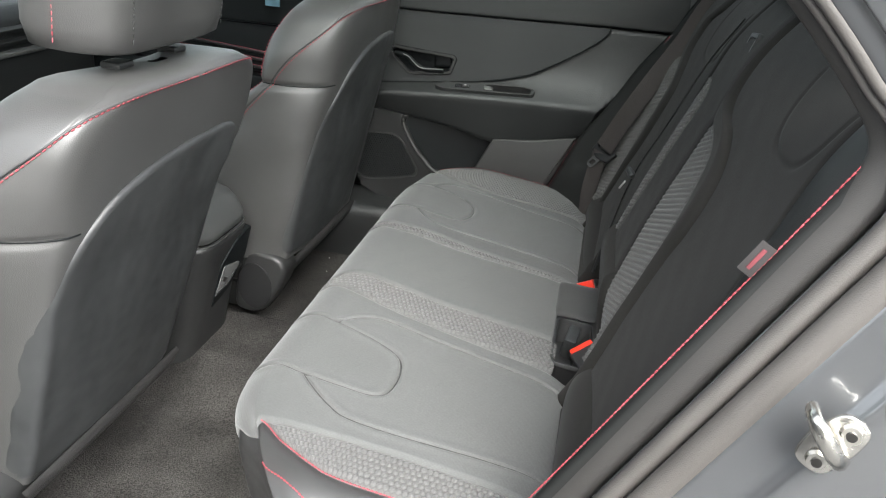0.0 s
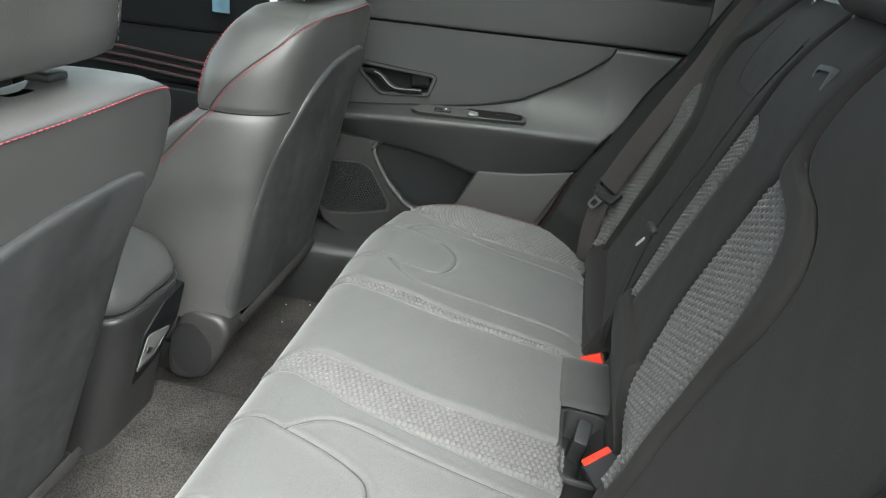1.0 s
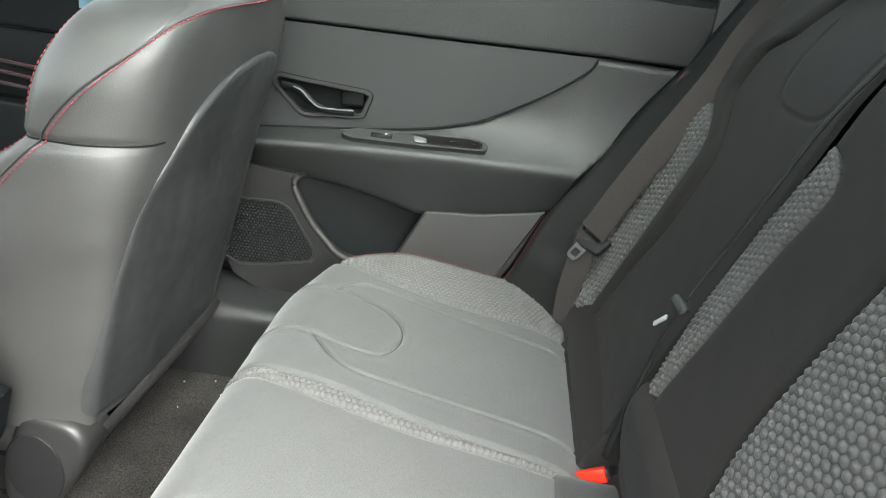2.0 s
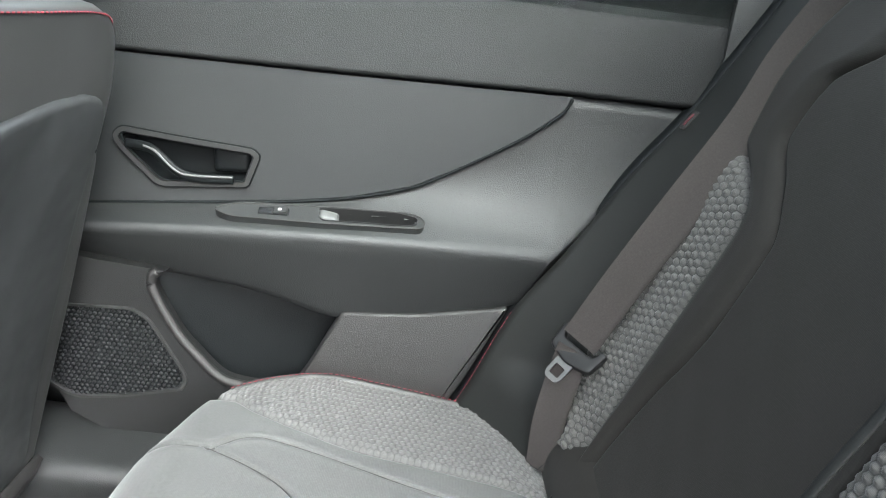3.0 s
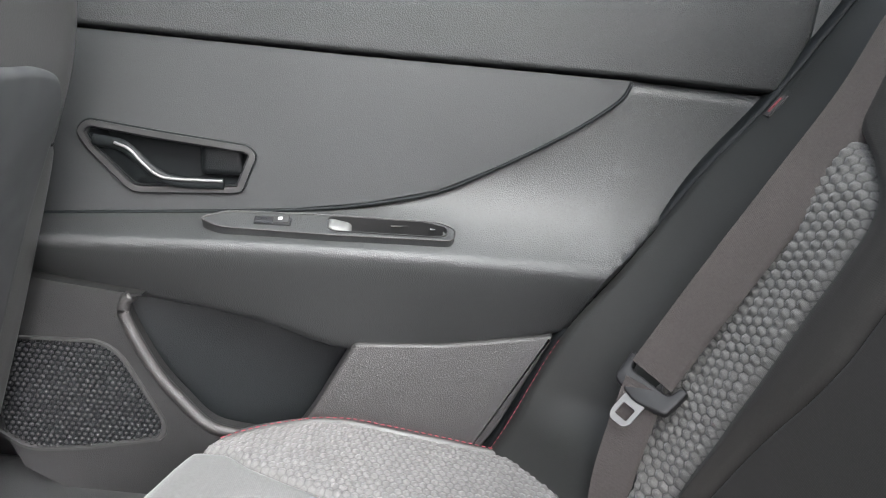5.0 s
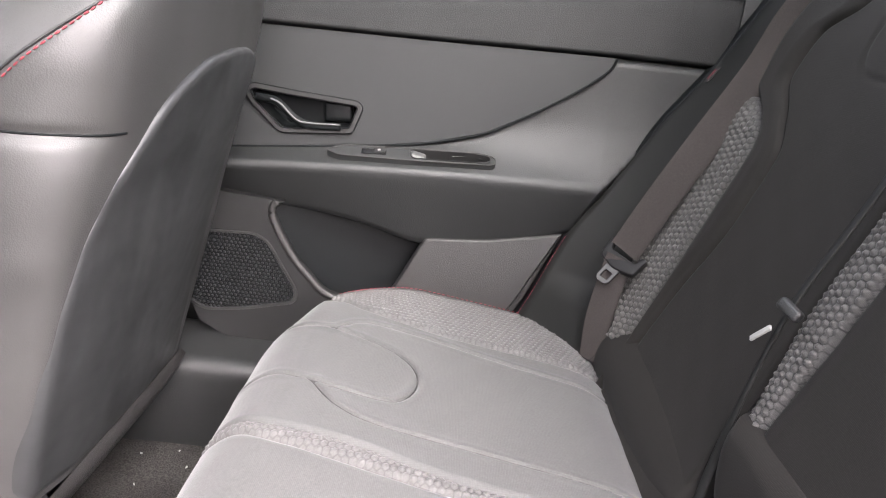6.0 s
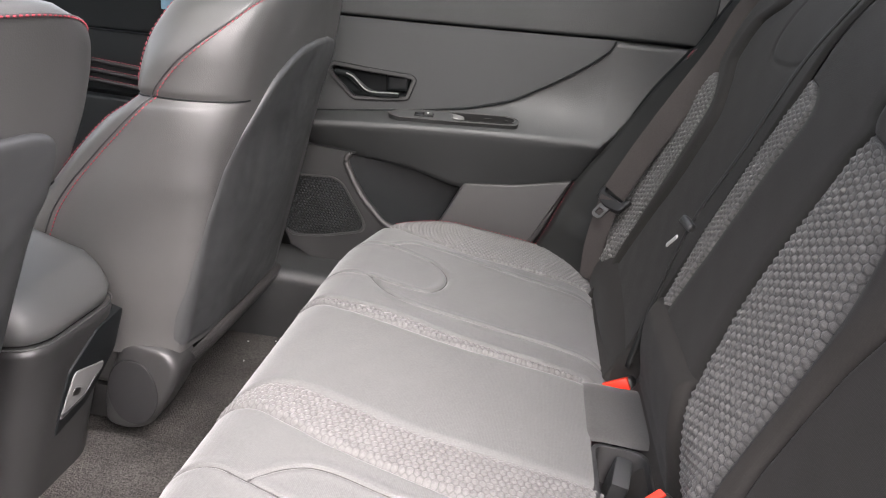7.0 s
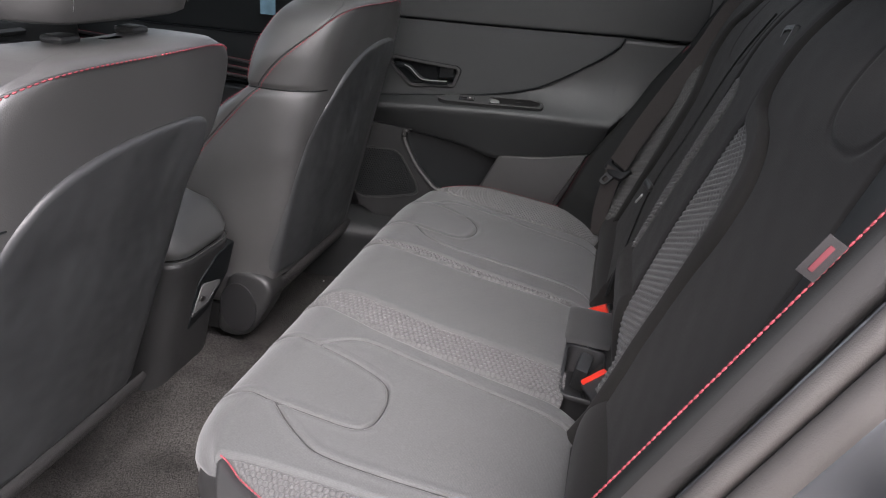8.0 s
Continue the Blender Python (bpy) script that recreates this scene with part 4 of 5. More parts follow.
rows = [console_ring(0.17, -1.35, -0.775, 0.105), console_ring(0.26, -1.35, -0.757, 0.104), console_ring(0.36, -1.35, -0.735, 0.104), console_ring(0.44, -1.35, -0.716, 0.106), console_ring(0.468, -1.35, -0.708, 0.107), console_ring(0.478, -1.35, -0.709, 0.107), console_ring(0.482, -1.35, -0.716, 0.10)]
P = np.array(rows)
P = np.concatenate([P, P[:, :1]], 1)
grid("body", P, DARKP, con, "grained black plastic body", flip=True)
rows = [console_ring(0.482, -1.30, -0.722, 0.096), console_ring(0.486, -1.30, -0.713, 0.104), console_ring(0.505, -1.30, -0.710, 0.107), console_ring(0.530, -1.30, -0.722, 0.105), console_ring(0.550, -1.30, -0.738, 0.100), console_ring(0.556, -1.30, -0.748, 0.094), console_ring(0.575, -1.30, -0.80, 0.086, r=0.05), console_ring(0.590, -1.30, -0.86, 0.075, r=0.04), console_ring(0.597, -1.28, -0.95, 0.03, r=0.02)]
P = np.array(rows)
P = np.concatenate([P, P[:, :1]], 1)
grid("lid", P, LIDLIT, con, "padded dark grey armrest lid, coloured lighter for caught light", flip=True)
P = np.array([console_ring(0.4815, -1.30, -0.7075, 0.1075), console_ring(0.4845, -1.30, -0.7065, 0.1085)])
grid("lid_edge", np.concatenate([P, P[:, :1]], 1), SILVER, con, "pale line under the lid", flip=True)


def on_rear(pts, off):
    """An outline on the sloping rear face, given across and up."""
    k = math.hypot(1, 0.25)
    return rounded([(y - 1.255, (z - 0.36) * k) for y, z in pts], 0.01, 4), axes((-0.735 + off, 1.255, 0.36), (0, 1, 0), (0.25, 0, 1))


# A near-black plate on the face stands for the shade of a cut-out.
o, m = on_rear([(1.222, 0.300), (1.30, 0.318), (1.356, 0.385), (1.356, 0.462), (1.29, 0.455), (1.232, 0.41)], 0.003)
part("recess", prism(o, 0.02, m, 0.003), BLACKSHADE, con, "near-black plate painted as a shaded recess in the rear face")
o, m = on_rear([(1.226, 0.328), (1.284, 0.336), (1.326, 0.370), (1.324, 0.380), (1.244, 0.404)], 0.005)
plate = part("charging_plate", prism(o, 0.02, m, 0.002), SILVER, con, "grey charging plate")
o, m = on_rear([(1.245, 0.362), (1.265, 0.352), (1.27, 0.362), (1.25, 0.374)], 0.006)
part("socket", prism(o, 0.01, m, 0.0008), DULLSTEEL, plate, "white socket mark")
o, m = on_rear([(1.228, 0.334), (1.284, 0.336), (1.31, 0.362), (1.308, 0.367), (1.282, 0.341), (1.228, 0.339)], 0.0062)
part("plate_slot", prism(o, 0.01, m, 0.0004), DARKP, plate)

# ---------------------------------------------------------------- far rear door
door = thing("rear_door", "closed dark grey rear door trim with armrest, speaker and pull handle", "car door")


def wall_at(y):
    return axes((0, y, 0), (1, 0, 0), (0, 0, 1))


def plate_with_hole(outline, hole, depth, m, bevel=0.0):
    bm = bmesh.new()
    e = []
    for loop in (outline, hole):
        vs = [bm.verts.new((x, y, 0)) for x, y in loop]
        e += [bm.edges.new((vs[i], vs[(i + 1) % len(vs)])) for i in range(len(vs))]
    bmesh.ops.triangle_fill(bm, use_beauty=True, edges=e)
    r = bmesh.ops.extrude_edge_only(bm, edges=e)
    for v in [g for g in r["geom"] if isinstance(g, bmesh.types.BMVert)]:
        v.co.z -= depth
    bmesh.ops.transform(bm, matrix=m, verts=bm.verts[:])
    return bm


def tray(outer, inner, m, rim=0.003, depth=0.03, floor_scale=0.9):
    """A rim that stands proud and a sunk tray inside it."""
    n = 64

    def even(o):
        p = resample(np.vstack([o, o[:1]]), 0.0005)[:-1]
        k = np.linspace(0, len(p), n, endpoint=False).astype(int)
        q = p[k]
        s = np.argmin(np.abs(q[:, 1] - q[:, 1].mean()) + 10 * (q[:, 0].max() - q[:, 0]))
        return np.roll(q, -s, axis=0)
    a, b = even(np.array(outer)), even(np.array(inner))
    c = b.mean(axis=0) + (b - b.mean(axis=0)) * floor_scale
    rings = [(a, -0.004), (a, rim * 0.5), (a + (b - a) * 0.15, rim), (a + (b - a) * 0.85, rim), (b, rim * 0.4), (b, -depth * 0.7), (c, -depth)]
    V = [m @ Vector((p[0], p[1], z)) for r, z in rings for p in r]
    F = [(i * n + j, i * n + (j + 1) % n, (i + 1) * n + (j + 1) % n, (i + 1) * n + j) for i in range(len(rings) - 1) for j in range(n)]
    F.append(tuple(range((len(rings) - 1) * n, len(rings) * n)))
    bm = bmesh.new()
    vs = [bm.verts.new(v) for v in V]
    for f in F:
        bm.faces.new([vs[i] for i in f])
    return bm


part("door_card", rbox((1.02, 0.02, 0.90), (-0.26, 2.10, 0.62), 0.004), DARKP, door)
# upper trim under the window
o = [(-0.80, 0.884), (-0.616, 0.892), (-0.295, 0.897), (0.031, 0.905), (0.192, 0.906), (0.205, 0.925), (0.222, 0.97), (0.227, 1.01), (0.226, 1.06), (0.21, 1.13), (-0.80, 1.13)]
part("upper_trim", prism(o, 0.05, axes((0, 2.006 - 0.89 * 0.18, 0), (1, 0, 0), (0, 0.18, 1)) @ Matrix.Diagonal((1, 1.016, 1, 1)), 0.006, 4), UPTRIM, door, "grained grey upper door trim")
bez = rounded([(-0.588, 0.776), (-0.576, 0.790), (-0.50, 0.7845), (-0.395, 0.779), (-0.385, 0.770), (-0.400, 0.726), (-0.41, 0.7235), (-0.525, 0.712), (-0.575, 0.757)], 0.012, 5)
line = [(-0.80, 0.655), (-0.625, 0.677), (-0.442, 0.699), (-0.34, 0.712), (-0.259, 0.727), (-0.174, 0.752), (-0.11, 0.787), (-0.065, 0.815), (-0.025, 0.842), (0.005, 0.866), (0.022, 0.883), (0.029, 0.900)]
o = line + [(-0.295, 0.892), (-0.616, 0.887), (-0.80, 0.879)]
cb = np.mean(bez, axis=0)
hole = [tuple(cb + (np.array(p) - cb) * 0.93) for p in bez]
part("insert_panel", plate_with_hole(o, hole, 0.02, wall_at(2.017)), SOFT, door, "soft dark grey door insert")
hb = part("handle_bezel", plate_with_hole(bez, inset(bez, 0.0065), 0.009, wall_at(2.0095)), DARKP, door, "grey handle surround")
tube("bezel_edge", np.array([(x, 2.0125, z) for x, z in bez + bez[:1]]), 0.0022, BLACKSHADE, hb, "dark joint round the surround", sides=6)
# Shade inside the recess is put into its near-black colour.
part("handle_recess", tray(inset(bez, 0.0068), inset(bez, 0.0095), wall_at(2.0175), 0.0025, 0.033, 0.93), BLACKSHADE, hb, "handle recess with shade put into its near-black colour")
part("recess_cup", rbox((0.050, 0.020, 0.036), (-0.430, 2.042, 0.756), 0.008, (0, -4, 0), 3), POCKETSHADE, hb, "raised cup in the recess")
lev = catmull([(-0.567, 2.008, 0.768), (-0.535, 2.004, 0.766), (-0.519, 2.002, 0.757), (-0.495, 2.003, 0.738), (-0.47, 2.005, 0.731), (-0.42, 2.009, 0.733)], 8)
tube("lever", lev, 0.0068, BLACKSHADE, hb, "glossy black pull lever", sides=10, flat=0.6, up=(0, 1, 0))
tube("lever_edge", catmull([(-0.540, 1.9985, 0.769), (-0.524, 1.998, 0.7635), (-0.508, 1.998, 0.749), (-0.493, 1.998, 0.738), (-0.475, 1.999, 0.735), (-0.42, 2.003, 0.7375)], 8), 0.0016, SILVER, hb, "bright lever edge", sides=6)

tube("insert_gap", [(x, 2.0160, z - 0.002) for x, z in catmull(line, 5)], 0.0025, BLACKSHADE, door, "dark joint line", sides=6)
# armrest sweep
ax_ = np.linspace(-0.80, 0.205, 200)
LX, LZ = [p[0] for p in line], [p[1] for p in line]


def top_z(x):
    return np.where(x < 0.029, np.interp(x, LX, LZ), 0.9)


CREST = run((-0.80, 0.645), (-0.60, 0.664), (-0.44, 0.676), (-0.30, 0.683), (-0.15, 0.688), (0.0, 0.689), (0.057, 0.688), (0.21, 0.70))
BOTT = run((-0.80, 0.615), (-0.618, 0.600), (-0.527, 0.588), (-0.45, 0.582), (-0.371, 0.570), (-0.258, 0.545), (-0.147, 0.560), (-0.005, 0.596), (0.06, 0.63), (0.21, 0.69))
REACH = run((-0.80, 0.058), (-0.30, 0.058), (-0.15, 0.057), (0.0, 0.052), (0.06, 0.047), (0.21, 0.018))
rows = []
for x in ax_:
    tz, cz, bz, re = float(top_z(x)), float(CREST(x)), float(BOTT(x)), float(REACH(x))
    up = [(tz + (cz - tz) * t, 2.024 - re * (t ** (1.0 + 2.2 * min(max((tz - cz - 0.03) / 0.12, 0), 1)))) for t in np.linspace(0, 0.96, 14)]
    nose = [(cz - 0.002, 2.024 - re - 0.002), (cz - 0.008, 2.024 - re - 0.003)]
    dn = [(cz - 0.012 + (bz - cz + 0.012) * t, 2.021 - re + (re - 0.008) * t ** 1.05 * 0.92) for t in np.linspace(0, 1, 10)]
    last = dn[-1]
    rows.append([(x, y, z) for z, y in [(tz, 2.05)] + up + nose + dn + [(last[0] - 0.002, last[1] + 0.004), (last[0], last[1] + 0.03), (last[0] + 0.01, 2.09)]])
P = np.array(rows)
P[..., 0] = np.minimum(P[..., 0], FAR_EDGE(P[..., 2]) - 0.004 + 0.6 * (P[..., 1] - 1.985))
m_, n_ = P.shape[:2]
i_ = np.arange(m_ * n_).reshape(m_, n_)
F = []
for a in range(m_ - 1):
    for b in range(n_ - 1):
        c = P[a:a + 2, b:b + 2].reshape(-1, 3).mean(axis=0)
        if not (-0.297 < c[0] < -0.163 and 3 <= b <= 13 and abs(c[2] - 0.7003 - 0.045 * (c[0] + 0.295)) < 0.0056):
            F.append((i_[a, b], i_[a, b + 1], i_[a + 1, b + 1], i_[a + 1, b]))
obj("armrest", P.reshape(-1, 3), F, TRIM, door, "grained dark grey armrest sweep")
# switch pod on the sloping shelf
pod_m = axes((-0.295, 1.991, 0.7005), (1, 0, 0.045), (0, 0.058, 0.032))
pod_m = pod_m @ Matrix.Translation((0, 0, 0.0066))
o = rounded([(-0.146, -0.006), (-0.115, 0.009), (0.0, 0.0125), (0.125, 0.012), (0.146, 0.002), (0.143, -0.018), (0.0, -0.020), (-0.12, -0.018)], 0.010, 5)
i2 = rounded([(-0.002, 0.009), (0.11, 0.0085), (0.136, 0.002), (0.134, -0.011), (0.12, -0.0135), (0.005, -0.0135)], 0.007, 5)
pod = part("switch_pod", plate_with_hole(o, [tuple(np.mean(i2, axis=0) + (np.array(p) - np.mean(i2, axis=0)) * 1.02) for p in i2], 0.012, pod_m), TRIM, door, "black switch and grab pod")
part("grab_pocket", tray([tuple(np.mean(i2, axis=0) + (np.array(p) - np.mean(i2, axis=0)) * np.array([1.03, 1.08])) for p in i2], i2, pod_m, 0.002, 0.03, 0.92), DARKP, pod, "sunk grab pocket")
tube("pod_edge", [tuple(pod_m @ Vector((a, b, 0.0004))) for a, b in o + o[:1]], 0.0011, PALEP, pod, "rounded pod rim", sides=6)
bm = rbox((0.030, 0.021, 0.03), (0, 0, 0), 0.008, seg=3)
bmesh.ops.transform(bm, matrix=pod_m @ pose(0.010, -0.002, -0.014, 0, 14, 0), verts=bm.verts[:])
part("pocket_step", bm, LIDLIT, pod, "pale step at the pocket end")
bm = rbox((0.042, 0.0125, 0.005), (0, 0, 0), 0.002)
bmesh.ops.transform(bm, matrix=pod_m @ pose(-0.062, -0.004, 0.0), verts=bm.verts[:])
part("switch_recess", bm, GLOSS, pod)
bm = rbox((0.019, 0.0105, 0.006), (0, 0, 0), 0.002)
bmesh.ops.transform(bm, matrix=pod_m @ pose(-0.052, -0.004, 0.002, 0, -8, 0), verts=bm.verts[:])
part("window_switch", bm, DARKP, pod, "black window switch")
bm = rbox((0.005, 0.004, 0.0012), (0, 0, 0), 0.0004)
bmesh.ops.transform(bm, matrix=pod_m @ pose(-0.053, -0.004, 0.0058, 0, -8, 0), verts=bm.verts[:])
part("switch_mark", bm, WHITE, pod, "white window mark")

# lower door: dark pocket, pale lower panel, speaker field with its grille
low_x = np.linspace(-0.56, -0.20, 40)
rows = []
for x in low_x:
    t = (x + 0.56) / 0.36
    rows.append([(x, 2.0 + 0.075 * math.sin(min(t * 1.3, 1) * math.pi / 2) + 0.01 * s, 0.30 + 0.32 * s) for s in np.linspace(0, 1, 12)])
# The pocket's own shade is painted in by its near-black colour.
grid("map_pocket", np.array(rows), POCKETSHADE, door, "hollow above the speaker, shade put into its near-black colour", flip=True)
o = rounded([(-0.255, 0.556), (-0.30, 0.46), (-0.345, 0.38), (-0.30, 0.30), (-0.145, 0.32), (-0.066, 0.464), (-0.014, 0.592), (-0.147, 0.566)], 0.006, 3)
part("lower_panel", prism(o, 0.03, wall_at(2.0), 0.005), PALEP, door, "paler grey lower door panel")
ridge = catmull([(-0.516, 0.594), (-0.524, 0.585), (-0.522, 0.562), (-0.488, 0.502), (-0.455, 0.465), (-0.425, 0.437), (-0.393, 0.428), (-0.33, 0.425)], 8)
o = [(-0.80, 0.610), (-0.70, 0.612), (-0.60, 0.602), (-0.505, 0.596)] + [tuple(p) for p in ridge[4:]] + [(-0.38, 0.36), (-0.44, 0.332), (-0.514, 0.324), (-0.585, 0.325), (-0.645, 0.355), (-0.668, 0.40), (-0.674, 0.443), (-0.70, 0.50), (-0.80, 0.55)]
spk = rounded([(-0.72, 0.520), (-0.645, 0.529), (-0.552, 0.534), (-0.528, 0.520), (-0.473, 0.434), (-0.477, 0.412), (-0.569, 0.389), (-0.640, 0.380), (-0.69, 0.41)], 0.018, 5)
cs = np.mean(spk, axis=0)
part("speaker_field", plate_with_hole(o, spk, 0.03, wall_at(1.985)), FIELDSHADE, door, "grained speaker surround, armrest shade put into its black")
tube("ridge", [(p[0], 1.987, p[1]) for p in ridge], 0.0075, PALEP, door, "rounded trim ridge", sides=8)
part("speaker_rim", tray([tuple(cs + (np.array(p) - cs) * 1.03) for p in spk], [tuple(cs + (np.array(p) - cs) * 0.965) for p in spk], wall_at(1.985), 0.003, 0.012, 0.99), DARKP, door, "black speaker rim")


def inside(p, poly):
    c = False
    for i in range(len(poly)):
        (x1, y1), (x2, y2) = poly[i - 1], poly[i]
        if (y1 > p[1]) != (y2 > p[1]) and p[0] < (x2 - x1) * (p[1] - y1) / (y2 - y1) + x1:
            c = not c
    return c


V, F = [], []
pitch = 0.0076
for r in range(-22, 22):
    for c in range(-25, 25):
        q = (cs[0] + (c + (r % 2) * 0.5) * pitch, cs[1] + r * pitch * 0.866)
        if not inside(q, spk):
            continue
        o0 = len(V)
        for rad, dz in ((0.40, 0.0), (0.34, 0.0022), (0.18, 0.0034)):
            for k in range(6):
                g = (k + 0.5) * math.pi / 3
                V.append((q[0] + rad * pitch * math.cos(g), 1.9885 - dz, q[1] + rad * pitch * math.sin(g)))
        for a in range(2):
            for k in range(6):
                F.append((o0 + a * 6 + k, o0 + a * 6 + (k + 1) % 6, o0 + (a + 1) * 6 + (k + 1) % 6, o0 + (a + 1) * 6 + k))
        F.append(tuple(o0 + 12 + k for k in range(6)))
grille = part("speaker_grille", prism([tuple(p) for p in spk], 0.006, wall_at(1.9885), 0.0), BLACKSHADE, door, "black grille with rows of small raised dots")
obj("grille_dots", V, F, GRILLE, grille, "small six-sided raised dots", smooth=False)

# trim of the far sill and pillar foot
sill = tagged(part("sill_trim", rbox((0.70, 0.16, 0.22), (-0.62, 1.985, 0.22), 0.035, (8, 0, 0), 4), TRIM, None), "grey plastic sill trim beside the far door", "trim", kind="structure")

# ---------------------------------------------------------------- belts and buckles
def webbing(name, pts, width, across, mat, parent=None):
    p, t = frames(resample(pts, 0.008))
    a = np.array(across, float)
    a /= np.linalg.norm(a)
    n = np.cross(t, a)
    s = np.linspace(-0.5, 0.5, 9)
    front = p[:, None] + a * width * s[None, :, None]
    P = np.concatenate([front + n[:, None] * 0.0008, front[:, ::-1] - n[:, None] * 0.0008, front[:, :1] + n[:, None] * 0.0008], 1)
    uv = np.stack(np.meshgrid(np.arange(len(p)) * 0.008, np.linspace(0, 2 * width, P.shape[1]), indexing="ij"), -1)
    return grid(name, P, mat, parent, uv=uv)


# A near-black strip stands for the shaded gap between door and seat wing.
rows = []
for z in np.linspace(0.36, 1.10, 60):
    e = float(FAR_EDGE(z))
    rows.append([(e + 0.002, 2.050, z), (e + 0.002, 2.020, z), (e + 0.004, 2.010, z), (e + 0.010, 2.006, z), (e + 0.018, 2.009, z), (e + 0.04, 2.02, z)])
tagged(grid("gap_strip_far", np.array(rows), BLACKSHADE, None), "near-black strip painted as the shaded gap beside the far seat wing", "door seal", kind="structure")
belt = thing("seat_belt", "dark grey seat belt with black latch tongue on the seat back", "seat belt")
webbing("webbing", catmull([(0.300, 1.905, 1.07), (0.246, 1.886, 0.985), (0.209, 1.872, 0.905), (0.151, 1.861, 0.80), (0.101, 1.860, 0.70), (0.063, 1.866, 0.612)], 8), 0.050, (0.80, -0.38, -0.46), WEB, belt)
tm = axes((0.060, 1.864, 0.604), (0.68, -0.68, -0.28), (0.48, 0.44, 0.76))
o = rounded([(-0.036, 0.018), (-0.032, -0.016), (0.0, -0.024), (0.034, -0.016), (0.037, 0.018), (0.027, 0.018), (0.024, 0.002), (-0.023, 0.002), (-0.027, 0.018)], 0.006, 4)
tong = part("latch_tongue", prism(o, 0.011, tm, 0.003), GRILLE, belt, "black moulded latch tongue")
webbing("lower_webbing", catmull([(0.057, 1.862, 0.602), (0.047, 1.860, 0.545), (0.041, 1.860, 0.485), (0.043, 1.862, 0.42)], 8), 0.044, (0.86, -0.45, -0.25), WEB, belt)
bm = plate_with_hole(rounded([(-0.0125, -0.018), (0.0125, -0.018), (0.0125, -0.045), (0.008, -0.052), (-0.008, -0.052), (-0.0125, -0.045)], 0.004, 4), rounded([(-0.0075, -0.030), (0.0075, -0.030), (0.0075, -0.045), (-0.0075, -0.045)], 0.002, 3), 0.0025, tm @ Matrix.Translation((0, 0, -0.004)))
part("tongue_blade", bm, DULLSTEEL, tong, "steel blade with a square hole")


def buckle(left, right, along, label):
    """A buckle whose red button runs from left to right; its housing lies on from there."""
    b = thing("belt_buckle", label, "belt buckle", "belt buckles")
    l, r = Vector(left), Vector(right)
    y = Vector(along).normalized()
    x = (r - l).normalized()
    m = axes(tuple((l + r) / 2 + y * 0.026), x, y)
    down = 1 if (m.to_3x3() @ Vector((0, 0, 1))).z < 0 else -1
    w = (r - l).length
    bm = rbox((w + 0.008, 0.060, 0.030), (0, 0.006, down * 0.019), 0.006, seg=3)
    bmesh.ops.transform(bm, matrix=m, verts=bm.verts[:])
    part("housing", bm, DARKP, b)
    bm = rbox((w, 0.014, 0.020), (0, -0.023, down * 0.012), 0.003, seg=2)
    bmesh.ops.transform(bm, matrix=m, verts=bm.verts[:])
    part("button", bm, RED, b, "red release button")
    return b


buckle((0.047, 1.106, 0.440), (0.083, 1.124, 0.462), (0.33, -0.94, 0.05), "black belt buckle with red button standing in the seat gap")
buckle((0.045, 1.440, 0.414), (0.082, 1.430, 0.438), (0.15, 0.95, -0.30), "black belt buckle with red button half sunk in the gap")
well = thing("buckle_well", "black pocket between cushion and seat back with stowed buckle", "pocket")
o = rounded([(-0.040, -0.088), (0.040, -0.088), (0.040, 0.088), (-0.040, 0.088)], 0.022, 6)
i2 = rounded([(-0.033, -0.081), (0.033, -0.081), (0.033, 0.081), (-0.033, 0.081)], 0.018, 6)
part("pocket", tray(o, i2, axes((0.051, 1.160, 0.421), (1, 0, -0.08), (0, 1, 0)), 0.004, 0.06, 0.85), DARKP, well)
part("stowed_buckle", rbox((0.024, 0.050, 0.075), (0.047, 1.205, 0.388), 0.006, (14, 8, -8)), TRIM, well, "stowed black buckle")
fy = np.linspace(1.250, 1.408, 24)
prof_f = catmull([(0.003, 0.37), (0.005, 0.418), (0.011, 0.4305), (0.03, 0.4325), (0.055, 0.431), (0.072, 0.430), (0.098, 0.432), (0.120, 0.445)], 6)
flap = grid("cloth_flap", np.array([[(x, y, z - 0.006 * (abs(y - 1.329) / 0.079) ** 8) for x, z in prof_f] for y in fy]), SHADEDFLAP, None, flip=True)
tagged(flap, "plain grey cloth flap behind the middle seat, coloured as shaded", "flap")
clip = tagged(part("clip_tab", rbox((0.034, 0.006, 0.012), (0.0725, 0.837, 0.404), 0.002, (0, 12, 60)), WHITE, None), "small white plastic clip at the cushion edge", "clip")
for k, (x, y, w) in enumerate(((-0.707, 1.871, 0.006), (-0.646, 1.889, 0.005), (-0.618, 1.846, 0.007), (-0.684, 1.787, 0.006))):
    tagged(part("crumb", rbox((w * 0.7, w * 0.4, 0.003), (x, y, 0.139 + 0.006 * math.sin(x * 9 + 1) * math.sin(y * 7)), 0.001, (0, 0, 40 * k)), WHITE, None), "white crumb on the dark carpet", "crumb", "crumbs on the carpet")

# middle belt parked on the seat back
mb = thing("middle_belt", "middle seat belt tongue on a thin cord with a pale tag", "seat belt")
tube("cord", catmull([(0.075, 1.432, 0.45), (0.095, 1.440, 0.56), (0.122, 1.436, 0.69), (0.165, 1.432, 0.80), (0.215, 1.43, 0.93), (0.262, 1.42, 1.02)], 8), 0.0060, WINGHIDE, mb, "dark strap seen on edge", sides=8, flat=0.4)
part("latch_tongue", rbox((0.012, 0.028, 0.013), (0.113, 1.418, 0.696), 0.005, (20, 20, 30), 3), TRIM, mb, "black latch tongue")
